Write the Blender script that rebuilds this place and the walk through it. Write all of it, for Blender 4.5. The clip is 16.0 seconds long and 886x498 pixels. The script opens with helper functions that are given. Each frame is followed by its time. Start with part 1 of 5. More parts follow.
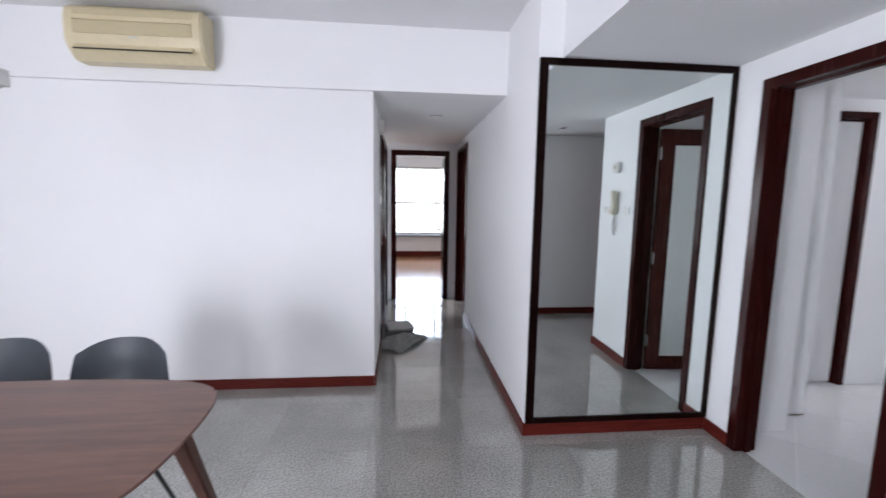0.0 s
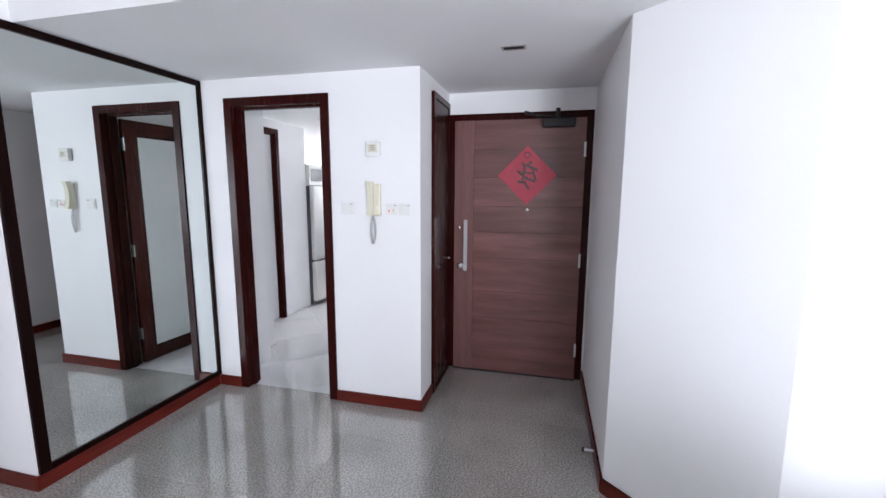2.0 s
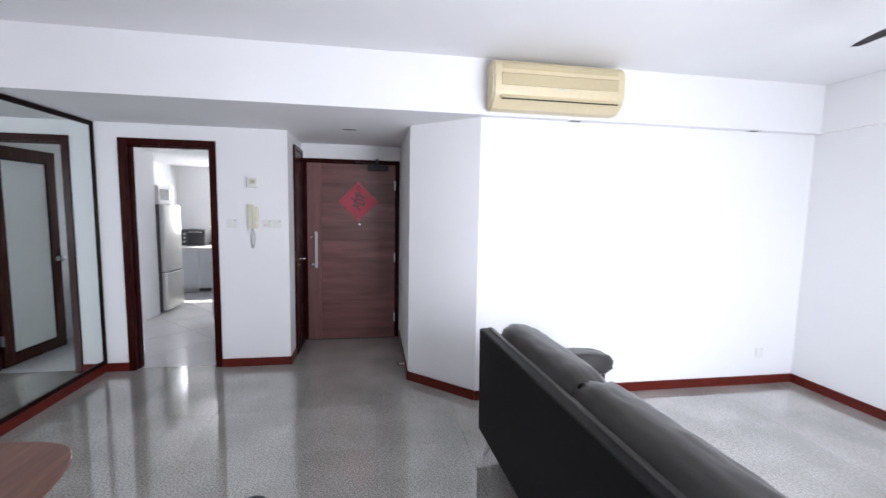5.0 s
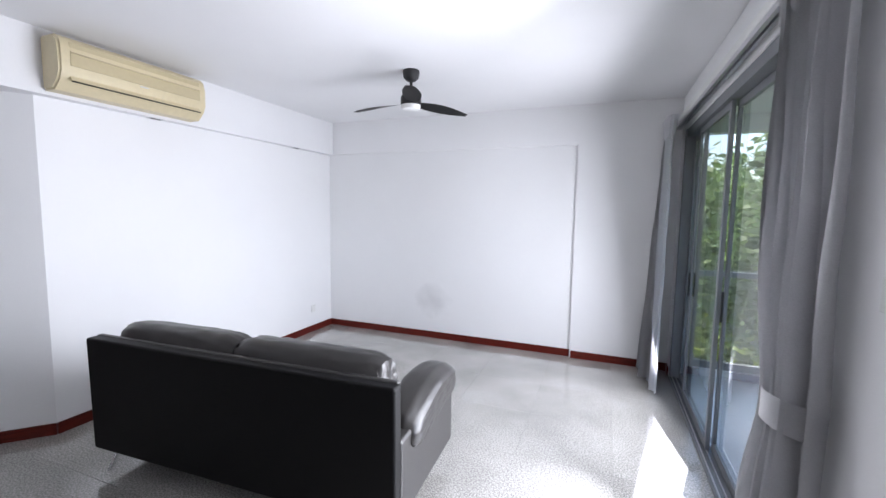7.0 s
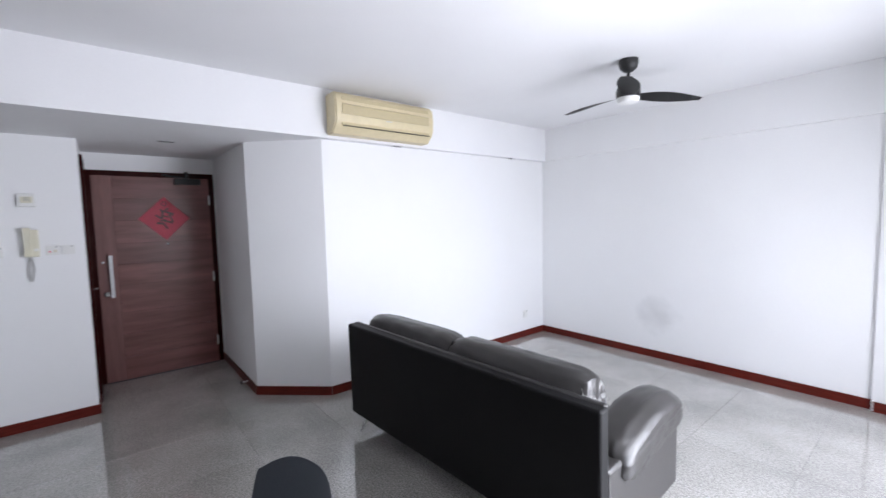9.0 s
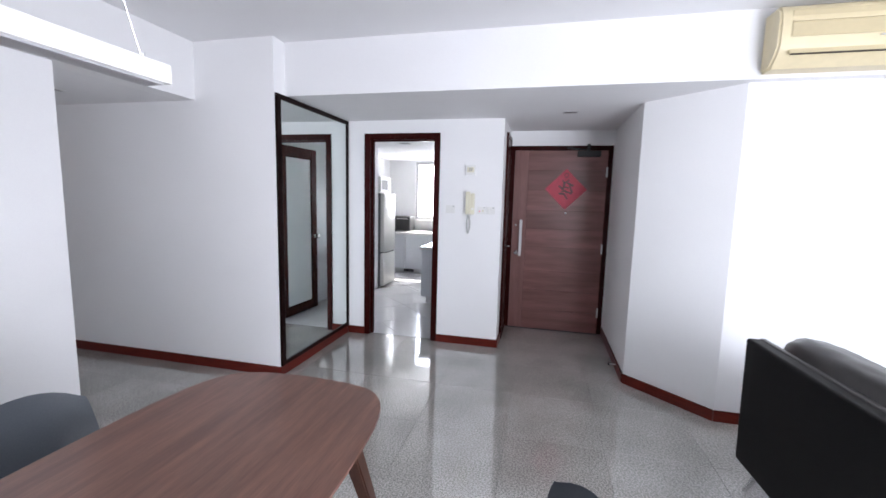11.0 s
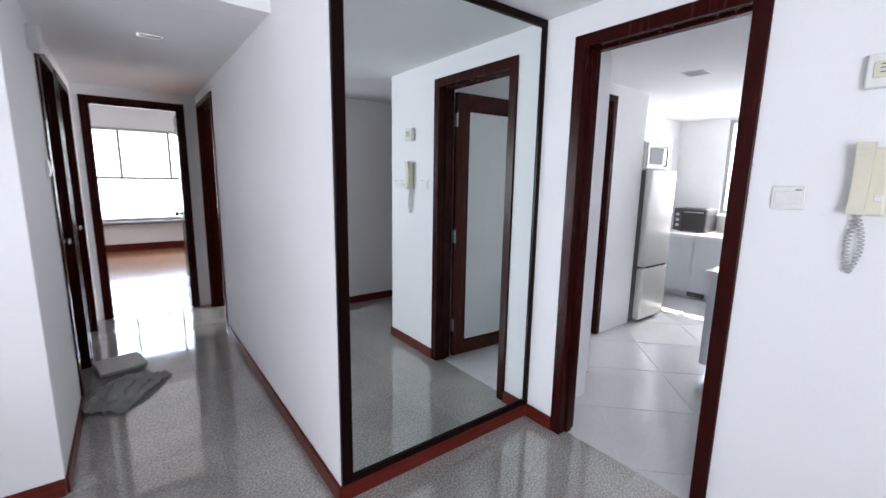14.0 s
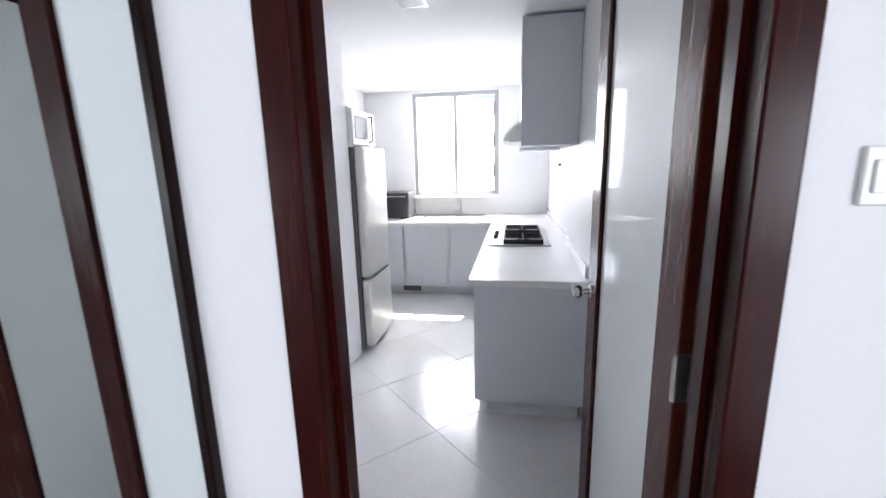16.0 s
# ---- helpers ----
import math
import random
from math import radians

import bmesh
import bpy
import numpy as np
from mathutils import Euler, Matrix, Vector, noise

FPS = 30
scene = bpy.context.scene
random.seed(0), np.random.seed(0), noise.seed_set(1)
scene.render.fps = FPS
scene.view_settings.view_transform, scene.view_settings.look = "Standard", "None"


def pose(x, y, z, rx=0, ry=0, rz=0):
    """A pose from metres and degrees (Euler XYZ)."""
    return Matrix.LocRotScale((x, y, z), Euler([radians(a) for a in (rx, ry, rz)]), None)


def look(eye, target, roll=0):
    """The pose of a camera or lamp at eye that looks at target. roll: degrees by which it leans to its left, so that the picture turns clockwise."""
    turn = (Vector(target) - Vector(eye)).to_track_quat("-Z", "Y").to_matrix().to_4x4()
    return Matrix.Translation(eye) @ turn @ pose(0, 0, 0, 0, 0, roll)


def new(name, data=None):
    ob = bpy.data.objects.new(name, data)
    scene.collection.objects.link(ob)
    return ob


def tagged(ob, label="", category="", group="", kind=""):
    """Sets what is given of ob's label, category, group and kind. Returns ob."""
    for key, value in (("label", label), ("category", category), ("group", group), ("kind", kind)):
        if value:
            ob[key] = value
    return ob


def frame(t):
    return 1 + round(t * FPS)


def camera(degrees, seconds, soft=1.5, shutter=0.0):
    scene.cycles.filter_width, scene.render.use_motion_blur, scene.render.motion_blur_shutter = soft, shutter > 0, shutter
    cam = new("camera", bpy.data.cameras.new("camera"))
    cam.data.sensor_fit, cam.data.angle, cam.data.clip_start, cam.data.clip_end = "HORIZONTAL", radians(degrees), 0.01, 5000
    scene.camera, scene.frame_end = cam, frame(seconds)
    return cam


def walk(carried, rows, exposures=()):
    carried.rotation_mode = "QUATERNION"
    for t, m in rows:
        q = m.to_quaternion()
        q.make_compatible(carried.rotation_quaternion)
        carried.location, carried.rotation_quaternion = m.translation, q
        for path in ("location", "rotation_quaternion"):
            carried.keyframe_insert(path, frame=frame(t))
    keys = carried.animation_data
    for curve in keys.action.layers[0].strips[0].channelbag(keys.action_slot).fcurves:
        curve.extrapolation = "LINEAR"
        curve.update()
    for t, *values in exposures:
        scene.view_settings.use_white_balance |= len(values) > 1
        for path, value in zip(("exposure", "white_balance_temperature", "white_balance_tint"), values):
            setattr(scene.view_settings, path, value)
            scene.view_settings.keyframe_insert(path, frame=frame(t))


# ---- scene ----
cam = camera(93.8, 16.0, shutter=0.2)
PATH = [
    (0, (-0.119, -0.204, 1.483), (0.073, 1.772, 1.241), 0.9),
    (0.5, (-0.216, -0.135, 1.512), (0.674, 1.646, 1.314), 0.9),
    (1, (-0.339, -0.13, 1.522), (1.132, 1.215, 1.355), 1.3),
    (1.5, (-0.541, -0.126, 1.536), (1.279, 0.671, 1.304), -0.3),
    (2, (-0.717, -0.249, 1.532), (1.204, 0.231, 1.247), 0.3),
    (2.5, (-0.907, -0.353, 1.516), (1.001, 0.156, 1.199), 1.2),
    (3, (-1.058, -0.365, 1.519), (0.852, 0.159, 1.24), 0.9),
    (3.2, (-1.165, -0.369, 1.523), (0.755, 0.122, 1.259), 0.9),
    (5.3, (-2.46, -0.228, 1.597), (-0.56, -0.818, 1.394), 1.0),
    (5.5, (-2.506, -0.188, 1.611), (-0.682, -0.981, 1.4), 1.0),
    (6, (-2.538, 0.016, 1.599), (-1.096, -1.359, 1.424), 0.9),
    (6.5, (-2.553, 0.259, 1.599), (-1.611, -1.497, 1.432), 1.3),
    (7, (-2.605, 0.501, 1.588), (-1.88, -1.353, 1.402), 0.9),
    (7.5, (-2.563, 0.674, 1.594), (-1.922, -1.211, 1.407), -0.5),
    (8, (-2.558, 0.627, 1.597), (-1.867, -1.241, 1.417), -2.2),
    (8.5, (-2.624, 0.471, 1.596), (-1.53, -1.197, 1.449), -1.4),
    (9, (-2.625, 0.426, 1.592), (-1.081, -0.835, 1.438), -1.3),
    (9.5, (-2.598, 0.481, 1.593), (-0.787, -0.355, 1.444), -2.6),
    (10, (-2.541, 0.436, 1.564), (-0.586, 0.042, 1.416), -3.1),
    (10.2, (-2.525, 0.385, 1.561), (-0.544, 0.175, 1.393), -2.0),
    (12.3, (-1.3, -0.089, 1.41), (0.249, 1.14, 1.111), 1.4),
    (12.5, (-1.118, -0.084, 1.436), (0.364, 1.225, 1.134), 0.9),
    (13, (-0.693, 0.059, 1.42), (0.612, 1.545, 1.125), 1.6),
    (13.5, (-0.333, 0.29, 1.425), (0.796, 1.911, 1.11), 2.0),
    (14, (-0.004, 0.62, 1.447), (1.189, 2.19, 1.113), 1.0),
    (14.5, (0.306, 0.965, 1.435), (1.706, 2.348, 1.079), 0.4),
    (15, (0.555, 1.271, 1.435), (2.255, 2.246, 1.033), -1.4),
    (15.5, (0.839, 1.469, 1.426), (2.720, 1.994, 0.993), -2.0),
    (16, (1.192, 1.583, 1.432), (3.121, 1.923, 1.029), -1.4),
]
EXPOSURE = [(0, 2.45), (0.6, 2.48), (1.5, 2.7), (3.2, 2.58), (5.3, 2.2), (6.5, 1.9), (7.5, 1.9), (8.5, 1.9), (9.5, 2.17), (10.2, 2.3), (12.3, 2.75), (13.5, 2.62), (14, 2.63), (15.5, 2.62), (16, 2.72)]
walk(cam, [(t, look(eye, target, roll)) for t, eye, target, roll in PATH], EXPOSURE)

# ---------------------------------------------------------------- light
world = bpy.data.worlds.new("world")
scene.world = world
world.use_nodes = True
wn, wl = world.node_tree.nodes, world.node_tree.links
sky = wn.new("ShaderNodeTexSky")
sky.sky_type = "NISHITA"
sky.sun_disc = False
sky.sun_elevation, sky.sun_rotation = radians(54), radians(99)
sky.air_density, sky.dust_density = 1.0, 2.0
wl.new(sky.outputs[0], wn["Background"].inputs[0])
wn["Background"].inputs[1].default_value = 0.15


def lamp(name, kind, m, power, color=(1, 1, 1), **sizes):
    data = bpy.data.lights.new(name, kind)
    data.energy, data.color = power, color
    for key, value in sizes.items():
        if key == "angle":
            data.angle = value
        if key == "size":
            data.shape, data.size = "RECTANGLE", value
        if key == "size_y":
            data.size_y = value
    ob = new(name, data)
    ob.matrix_world = m
    return ob


lamp("sun", "SUN", look((19.9, -0.2, 21.5), (4.9, 2.3, 0)), 3.2, (1, 0.95, 0.88), angle=radians(0.53))
# daylight that the openings let in
for x, y, turn, power in ((-3.02, -3.1, 0.2, 9), (-3.02, -2.35, 0.25, 9.5), (-2.84, -1.68, 1.0, 20)):
    lamp("balcony_daylight", "AREA", look((x, y, 1.15), (x + 1, y + turn, 1.0)), power, (0.87, 0.89, 1), size=0.8, size_y=1.9)
lamp("kitchen_daylight", "AREA", look((6.40, 2.28, 1.65), (3, 2.28, 0.9)), 6, (0.88, 0.89, 1), size=1.0, size_y=1.15)
lamp("bedroom_daylight", "AREA", look((0.5, 10.58, 1.4), (0.5, 6, 1.3)), 12, (0.89, 0.905, 1), size=3.0, size_y=1.6)
# added lamp in an unseen window, so the side room's wall is lit
lamp("side_room_added_daylight", "AREA", look((2.66, 4.95, 1.55), (1.66, 4.95, 1.45)), 6, (0.89, 0.905, 1), size=0.95, size_y=1.05)


# ---------------------------------------------------------------- materials
def mat(name, color, rough=0.5, metal=0.0, **kw):
    """A procedural surface: colour varied by two noises, roughness variation and bump."""
    m = bpy.data.materials.new(name)
    m.use_nodes = True
    nt = m.node_tree
    n, l = nt.nodes, nt.links
    b = n["Principled BSDF"]
    b.inputs["Roughness"].default_value = rough
    b.inputs["Metallic"].default_value = metal
    if "coat" in kw:
        b.inputs["Coat Weight"].default_value = kw["coat"]
        b.inputs["Coat Roughness"].default_value = kw.get("coat_rough", 0.1)
    if "spec" in kw:
        b.inputs["Specular IOR Level"].default_value = kw["spec"]
    tc = n.new("ShaderNodeTexCoord")
    mp = n.new("ShaderNodeMapping")
    mp.inputs["Scale"].default_value = kw.get("stretch", (1, 1, 1))
    if kw.get("world"):
        l.new(n.new("ShaderNodeNewGeometry").outputs["Position"], mp.inputs["Vector"])
    else:
        l.new(tc.outputs["Object"], mp.inputs["Vector"])
    big = n.new("ShaderNodeTexNoise")
    big.inputs["Scale"].default_value = kw.get("big", 1.3)
    big.inputs["Detail"].default_value = 3
    fine = n.new("ShaderNodeTexNoise")
    fine.inputs["Scale"].default_value = kw.get("fine", 60)
    fine.inputs["Detail"].default_value = 4
    for t in (big, fine):
        l.new(mp.outputs[0], t.inputs["Vector"])
    vary = kw.get("vary", 0.06)
    c = Vector(color)
    lo = tuple(max(0, v * (1 - vary)) for v in c) + (1,)
    hi = tuple(min(1, v * (1 + vary)) for v in c) + (1,)
    r1 = n.new("ShaderNodeValToRGB")
    r1.color_ramp.elements[0].position, r1.color_ramp.elements[1].position = 0.3, 0.7
    r1.color_ramp.elements[0].color, r1.color_ramp.elements[1].color = lo, hi
    l.new(big.outputs[0], r1.inputs[0])
    r2 = n.new("ShaderNodeValToRGB")
    fv = kw.get("fine_vary", 0.04)
    r2.color_ramp.elements[0].position, r2.color_ramp.elements[1].position = 0.35, 0.65
    r2.color_ramp.elements[0].color = (1 - fv, 1 - fv, 1 - fv, 1)
    r2.color_ramp.elements[1].color = (1, 1, 1, 1)
    l.new(fine.outputs[0], r2.inputs[0])
    mx = n.new("ShaderNodeMix")
    mx.data_type, mx.blend_type = "RGBA", "MULTIPLY"
    mx.inputs[0].default_value = 1
    l.new(r1.outputs[0], mx.inputs[6])
    l.new(r2.outputs[0], mx.inputs[7])
    out = mx.outputs[2]
    if kw.get("island", 0):
        gi = n.new("ShaderNodeObjectInfo")
        hv = n.new("ShaderNodeMapRange")
        hv.inputs[3].default_value, hv.inputs[4].default_value = 1 - kw["island"], 1 + kw["island"]
        l.new(gi.outputs["Random"], hv.inputs[0])
        sc = n.new("ShaderNodeVectorMath")
        sc.operation = "SCALE"
        l.new(out, sc.inputs[0])
        l.new(hv.outputs[0], sc.inputs["Scale"])
        out = sc.outputs[0]
    l.new(out, b.inputs["Base Color"])
    rr = n.new("ShaderNodeMapRange")
    rv = kw.get("rough_vary", 0.05)
    rr.inputs[3].default_value, rr.inputs[4].default_value = max(0.0, rough - rv), min(1, rough + rv)
    l.new(big.outputs[0], rr.inputs[0])
    l.new(rr.outputs[0], b.inputs["Roughness"])
    if kw.get("bump", 0.02):
        bp = n.new("ShaderNodeBump")
        bp.inputs["Strength"].default_value = kw.get("bump", 0.02)
        bp.inputs["Distance"].default_value = kw.get("depth", 0.002)
        l.new(fine.outputs[0], bp.inputs["Height"])
        l.new(bp.outputs[0], b.inputs["Normal"])
    return m


def wood(name, dark, light, rough=0.35, stretch=(1, 14, 14), grain=4.0, **kw):
    """Grained wood, the grain running along x of the stretch."""
    m = mat(name, light, rough, stretch=stretch, big=grain, fine=grain * 7, vary=0.0, bump=kw.get("bump", 0.05), fine_vary=kw.get("fine_vary", 0.2), **{k: v for k, v in kw.items() if k in ("coat", "coat_rough", "spec", "island")})
    for node in m.node_tree.nodes:
        if node.bl_idname == "ShaderNodeValToRGB":
            node.color_ramp.elements[0].color, node.color_ramp.elements[1].color = (*dark, 1), (*light, 1)
            break
    return m


def glass(name, tint=(0.95, 0.98, 0.97), rough=0.0, trans=1.0):
    m = bpy.data.materials.new(name)
    m.use_nodes = True
    b = m.node_tree.nodes["Principled BSDF"]
    b.inputs["Base Color"].default_value = (*tint, 1)
    b.inputs["Roughness"].default_value = rough
    b.inputs["Transmission Weight"].default_value = trans
    b.inputs["IOR"].default_value = 1.45
    return m


WHITE = mat("white_wall_paint", (0.86, 0.86, 0.865), 0.75, vary=0.02, fine=180, fine_vary=0.02, bump=0.05, big=0.9)
STAINED = mat("white_wall_paint_scuffed", (0.86, 0.86, 0.865), 0.75, vary=0.02, fine=180, fine_vary=0.02, bump=0.05, big=0.9)
nt_ = STAINED.node_tree
geo_ = nt_.nodes.new("ShaderNodeNewGeometry")
dist_ = nt_.nodes.new("ShaderNodeVectorMath")
dist_.operation = "DISTANCE"
dist_.inputs[1].default_value = (-0.65, -4.18, 0.48)
nt_.links.new(geo_.outputs["Position"], dist_.inputs[0])
rough_ = nt_.nodes.new("ShaderNodeTexNoise")
rough_.inputs["Scale"].default_value = 7
nt_.links.new(geo_.outputs["Position"], rough_.inputs["Vector"])
sum_ = nt_.nodes.new("ShaderNodeMath")
sum_.operation = "MULTIPLY_ADD"
sum_.inputs[1].default_value = 0.25
nt_.links.new(rough_.outputs[0], sum_.inputs[0])
nt_.links.new(dist_.outputs["Value"], sum_.inputs[2])
range_ = nt_.nodes.new("ShaderNodeMapRange")
range_.inputs[1].default_value, range_.inputs[2].default_value = 0.16, 0.36
range_.inputs[3].default_value, range_.inputs[4].default_value = 0.84, 1.0
nt_.links.new(sum_.outputs[0], range_.inputs[0])
scale_ = nt_.nodes.new("ShaderNodeVectorMath")
scale_.operation = "SCALE"
old_ = nt_.nodes["Principled BSDF"].inputs["Base Color"].links[0].from_socket
nt_.links.new(old_, scale_.inputs[0])
nt_.links.new(range_.outputs[0], scale_.inputs["Scale"])
nt_.links.new(scale_.outputs[0], nt_.nodes["Principled BSDF"].inputs["Base Color"])
CEIL = mat("white_ceiling_paint", (0.83, 0.83, 0.84), 0.85, vary=0.02, fine=150, fine_vary=0.02, bump=0.05)
SKIRT = wood("red_brown_skirting_wood", (0.085, 0.010, 0.007), (0.150, 0.020, 0.013), 0.3, (2, 2, 30), 3, spec=0.2)
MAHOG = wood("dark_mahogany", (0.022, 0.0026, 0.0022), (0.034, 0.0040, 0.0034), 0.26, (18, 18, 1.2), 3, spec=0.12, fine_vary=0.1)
MIRRORWOOD = wood("near_black_wood", (0.005, 0.0014, 0.0012), (0.011, 0.003, 0.0025), 0.3, (18, 18, 1.2), 3, spec=0.1)
DOORWOOD = wood("brown_veneer", (0.120, 0.043, 0.038), (0.225, 0.092, 0.082), 0.36, (14, 0.5, 5), 2.4, coat=0.1, island=0.18, fine_vary=0.12)
DOORLINE = wood("brown_veneer_upright", (0.175, 0.072, 0.064), (0.235, 0.104, 0.093), 0.36, (14, 8, 0.6), 2.4, coat=0.15)
TABLEWOOD = wood("walnut", (0.125, 0.055, 0.038), (0.205, 0.098, 0.070), 0.36, (1.2, 16, 16), 2.2, coat=0.15)
TABLELEG = wood("walnut_legs", (0.06, 0.022, 0.014), (0.10, 0.04, 0.026), 0.4, (12, 12, 1.5), 2.2)
CHROME = mat("polished_steel", (0.75, 0.75, 0.76), 0.18, 1.0, vary=0.02, bump=0.0)
STEEL = mat("brushed_steel", (0.62, 0.62, 0.63), 0.32, 1.0, vary=0.03, fine=90, fine_vary=0.05, bump=0.01)
PLASTIC = mat("white_plastic", (0.80, 0.80, 0.78), 0.35, vary=0.02, bump=0.0)
CREAM = mat("yellowed_cream_plastic", (0.66, 0.57, 0.37), 0.4, vary=0.05, fine=30, fine_vary=0.05, bump=0.0)
PALECREAM = mat("pale_cream_plastic", (0.72, 0.69, 0.55), 0.35, vary=0.03, bump=0.0)
CORDGREY = mat("grey_cord_plastic", (0.46, 0.46, 0.45), 0.5, bump=0.0)
CREAMDARK = mat("yellowed_cream_grille", (0.52, 0.44, 0.27), 0.5, vary=0.05, fine=30, bump=0.0)
LEATHER = mat("dark_grey_leather", (0.030, 0.028, 0.027), 0.36, vary=0.18, big=4, fine=220, fine_vary=0.2, bump=0.25, depth=0.001, spec=0.4, coat=0.25, coat_rough=0.24)
FABRICBACK = mat("black_leatherette", (0.006, 0.006, 0.0065), 0.5, spec=0.16, vary=0.1, fine=260, fine_vary=0.2, bump=0.2, depth=0.001)
GREYFRAME = mat("grey_aluminium", (0.22, 0.23, 0.245), 0.45, 0.2, vary=0.05, bump=0.0)
BLACK = mat("matt_black", (0.016, 0.016, 0.017), 0.5, vary=0.05, bump=0.0)
CURTAIN = mat("grey_curtain_cloth", (0.56, 0.56, 0.57), 0.85, vary=0.05, fine=350, fine_vary=0.12, bump=0.2, depth=0.001)
LINING = mat("white_lining_cloth", (0.75, 0.75, 0.77), 0.9, vary=0.04, fine=350, fine_vary=0.06, bump=0.1, depth=0.001)


def see_through(m, share):
    """Cloth that lets part of the light through."""
    nt = m.node_tree
    b = nt.nodes["Principled BSDF"]
    tr = nt.nodes.new("ShaderNodeBsdfTranslucent")
    mix = nt.nodes.new("ShaderNodeMixShader")
    mix.inputs[0].default_value = share
    nt.links.new(b.inputs["Base Color"].links[0].from_socket, tr.inputs[0])
    nt.links.new(b.outputs[0], mix.inputs[1])
    nt.links.new(tr.outputs[0], mix.inputs[2])
    nt.links.new(mix.outputs[0], nt.nodes["Material Output"].inputs[0])


see_through(CURTAIN, 0.45)
see_through(LINING, 0.5)
CABINET = mat("grey_laminate", (0.67, 0.70, 0.74), 0.35, vary=0.02, bump=0.0)
COUNTER = mat("white_stone_worktop", (0.80, 0.80, 0.80), 0.2, vary=0.03, fine=200, fine_vary=0.04, bump=0.0)
SHELL = mat("grey_chair_shell", (0.115, 0.13, 0.15), 0.42, vary=0.06, fine=200, fine_vary=0.08, bump=0.08)
TIMBERFLOOR = wood("orange_parquet", (0.30, 0.13, 0.05), (0.44, 0.20, 0.085), 0.22, (16, 1.2, 16), 2.2, coat=0.3)
GRANITE = mat("grey_granite_tile", (0.465, 0.45, 0.425), 0.08, vary=0.16, big=2.0, fine=105, fine_vary=0.5, bump=0.0, rough_vary=0.03, island=0.06, spec=1.0, coat=1.0, coat_rough=0.035, world=True)
for node in GRANITE.node_tree.nodes:
    if node.bl_idname == "ShaderNodeValToRGB" and node.color_ramp.elements[1].color[0] > 0.99:
        node.color_ramp.elements[0].position, node.color_ramp.elements[1].position = 0.40, 0.60
GROUT = mat("grey_joint", (0.12, 0.12, 0.12), 0.5, bump=0.0)
KTILE = mat("pale_kitchen_tile", (0.72, 0.72, 0.73), 0.16, vary=0.04, fine=40, fine_vary=0.05, bump=0.0, island=0.03, world=True)
KWALL = mat("white_glazed_wall_tile", (0.82, 0.82, 0.83), 0.42, vary=0.02, bump=0.0)
MIRROR = mat("silvered_mirror", (0.79, 0.84, 0.825), 0.0, 1.0, vary=0.0, fine_vary=0.0, bump=0.0, rough_vary=0.0)
PANE = glass("clear_glass", (0.99, 1.0, 0.995))
FROST = glass("frosted_green_glass", (0.95, 0.985, 0.98), 0.5, 0.10)
FROST.node_tree.nodes["Principled BSDF"].inputs["Coat Weight"].default_value = 0.6
FROST.node_tree.nodes["Principled BSDF"].inputs["Coat Roughness"].default_value = 0.04
PAPER = mat("red_paper", (0.97, 0.15, 0.22), 0.5, vary=0.08, fine=80, fine_vary=0.1)
INK = mat("dark_print", (0.10, 0.055, 0.055), 0.5, bump=0.0)


# ---------------------------------------------------------------- mesh helpers
def box(bm, x0, x1, y0, y1, z0, z1, m=None):
    vs = [bm.verts.new((x, y, z)) for x in (x0, x1) for y in (y0, y1) for z in (z0, z1)]
    if m is not None:
        for v in vs:
            v.co = m @ v.co
    a, b, c, d, e, f, g, h = vs
    for q in ((a, b, d, c), (e, g, h, f), (a, e, f, b), (c, d, h, g), (a, c, g, e), (b, f, h, d)):
        bm.faces.new(q)
    return vs


def boxes(*dims):
    bm = bmesh.new()
    for d in dims:
        box(bm, *d)
    return bm


def soft_box(x0, x1, y0, y1, z0, z1, r=0.004, seg=2):
    bm = boxes((x0, x1, y0, y1, z0, z1))
    bmesh.ops.bevel(bm, geom=bm.edges[:], offset=r, segments=seg, profile=0.5, affect="EDGES")
    return bm


def prism(bm, pts, z0, z1):
    """An upright prism over a plan outline."""
    lo = [bm.verts.new((x, y, z0)) for x, y in pts]
    hi = [bm.verts.new((x, y, z1)) for x, y in pts]
    k = len(pts)
    bm.faces.new(lo[::-1])
    bm.faces.new(hi)
    for i in range(k):
        bm.faces.new((lo[i], lo[(i + 1) % k], hi[(i + 1) % k], hi[i]))
    return bm


def tube(bm, a, b, r0, r1=None, seg=12, caps=True):
    """A round bar from a to b."""
    r1 = r0 if r1 is None else r1
    a, b = Vector(a), Vector(b)
    q = (b - a).to_track_quat("Z", "Y")
    rings = []
    for p, r in ((a, r0), (b, r1)):
        rings.append([bm.verts.new(p + q @ Vector((r * math.cos(2 * math.pi * i / seg), r * math.sin(2 * math.pi * i / seg), 0))) for i in range(seg)])
    for i in range(seg):
        bm.faces.new((rings[0][i], rings[0][(i + 1) % seg], rings[1][(i + 1) % seg], rings[1][i]))
    if caps:
        bm.faces.new(rings[0][::-1])
        bm.faces.new(rings[1])
    return bm


def lathe(bm, profile, seg=24, m=Matrix()):
    """A turned body round z from (radius, height) pairs."""
    rings = [[bm.verts.new(m @ Vector((r * math.cos(2 * math.pi * i / seg), r * math.sin(2 * math.pi * i / seg), z))) for i in range(seg)] for r, z in profile]
    for k in range(len(rings) - 1):
        for i in range(seg):
            bm.faces.new((rings[k][i], rings[k][(i + 1) % seg], rings[k + 1][(i + 1) % seg], rings[k + 1][i]))
    bm.faces.new(rings[0][::-1])
    bm.faces.new(rings[-1])
    return bm


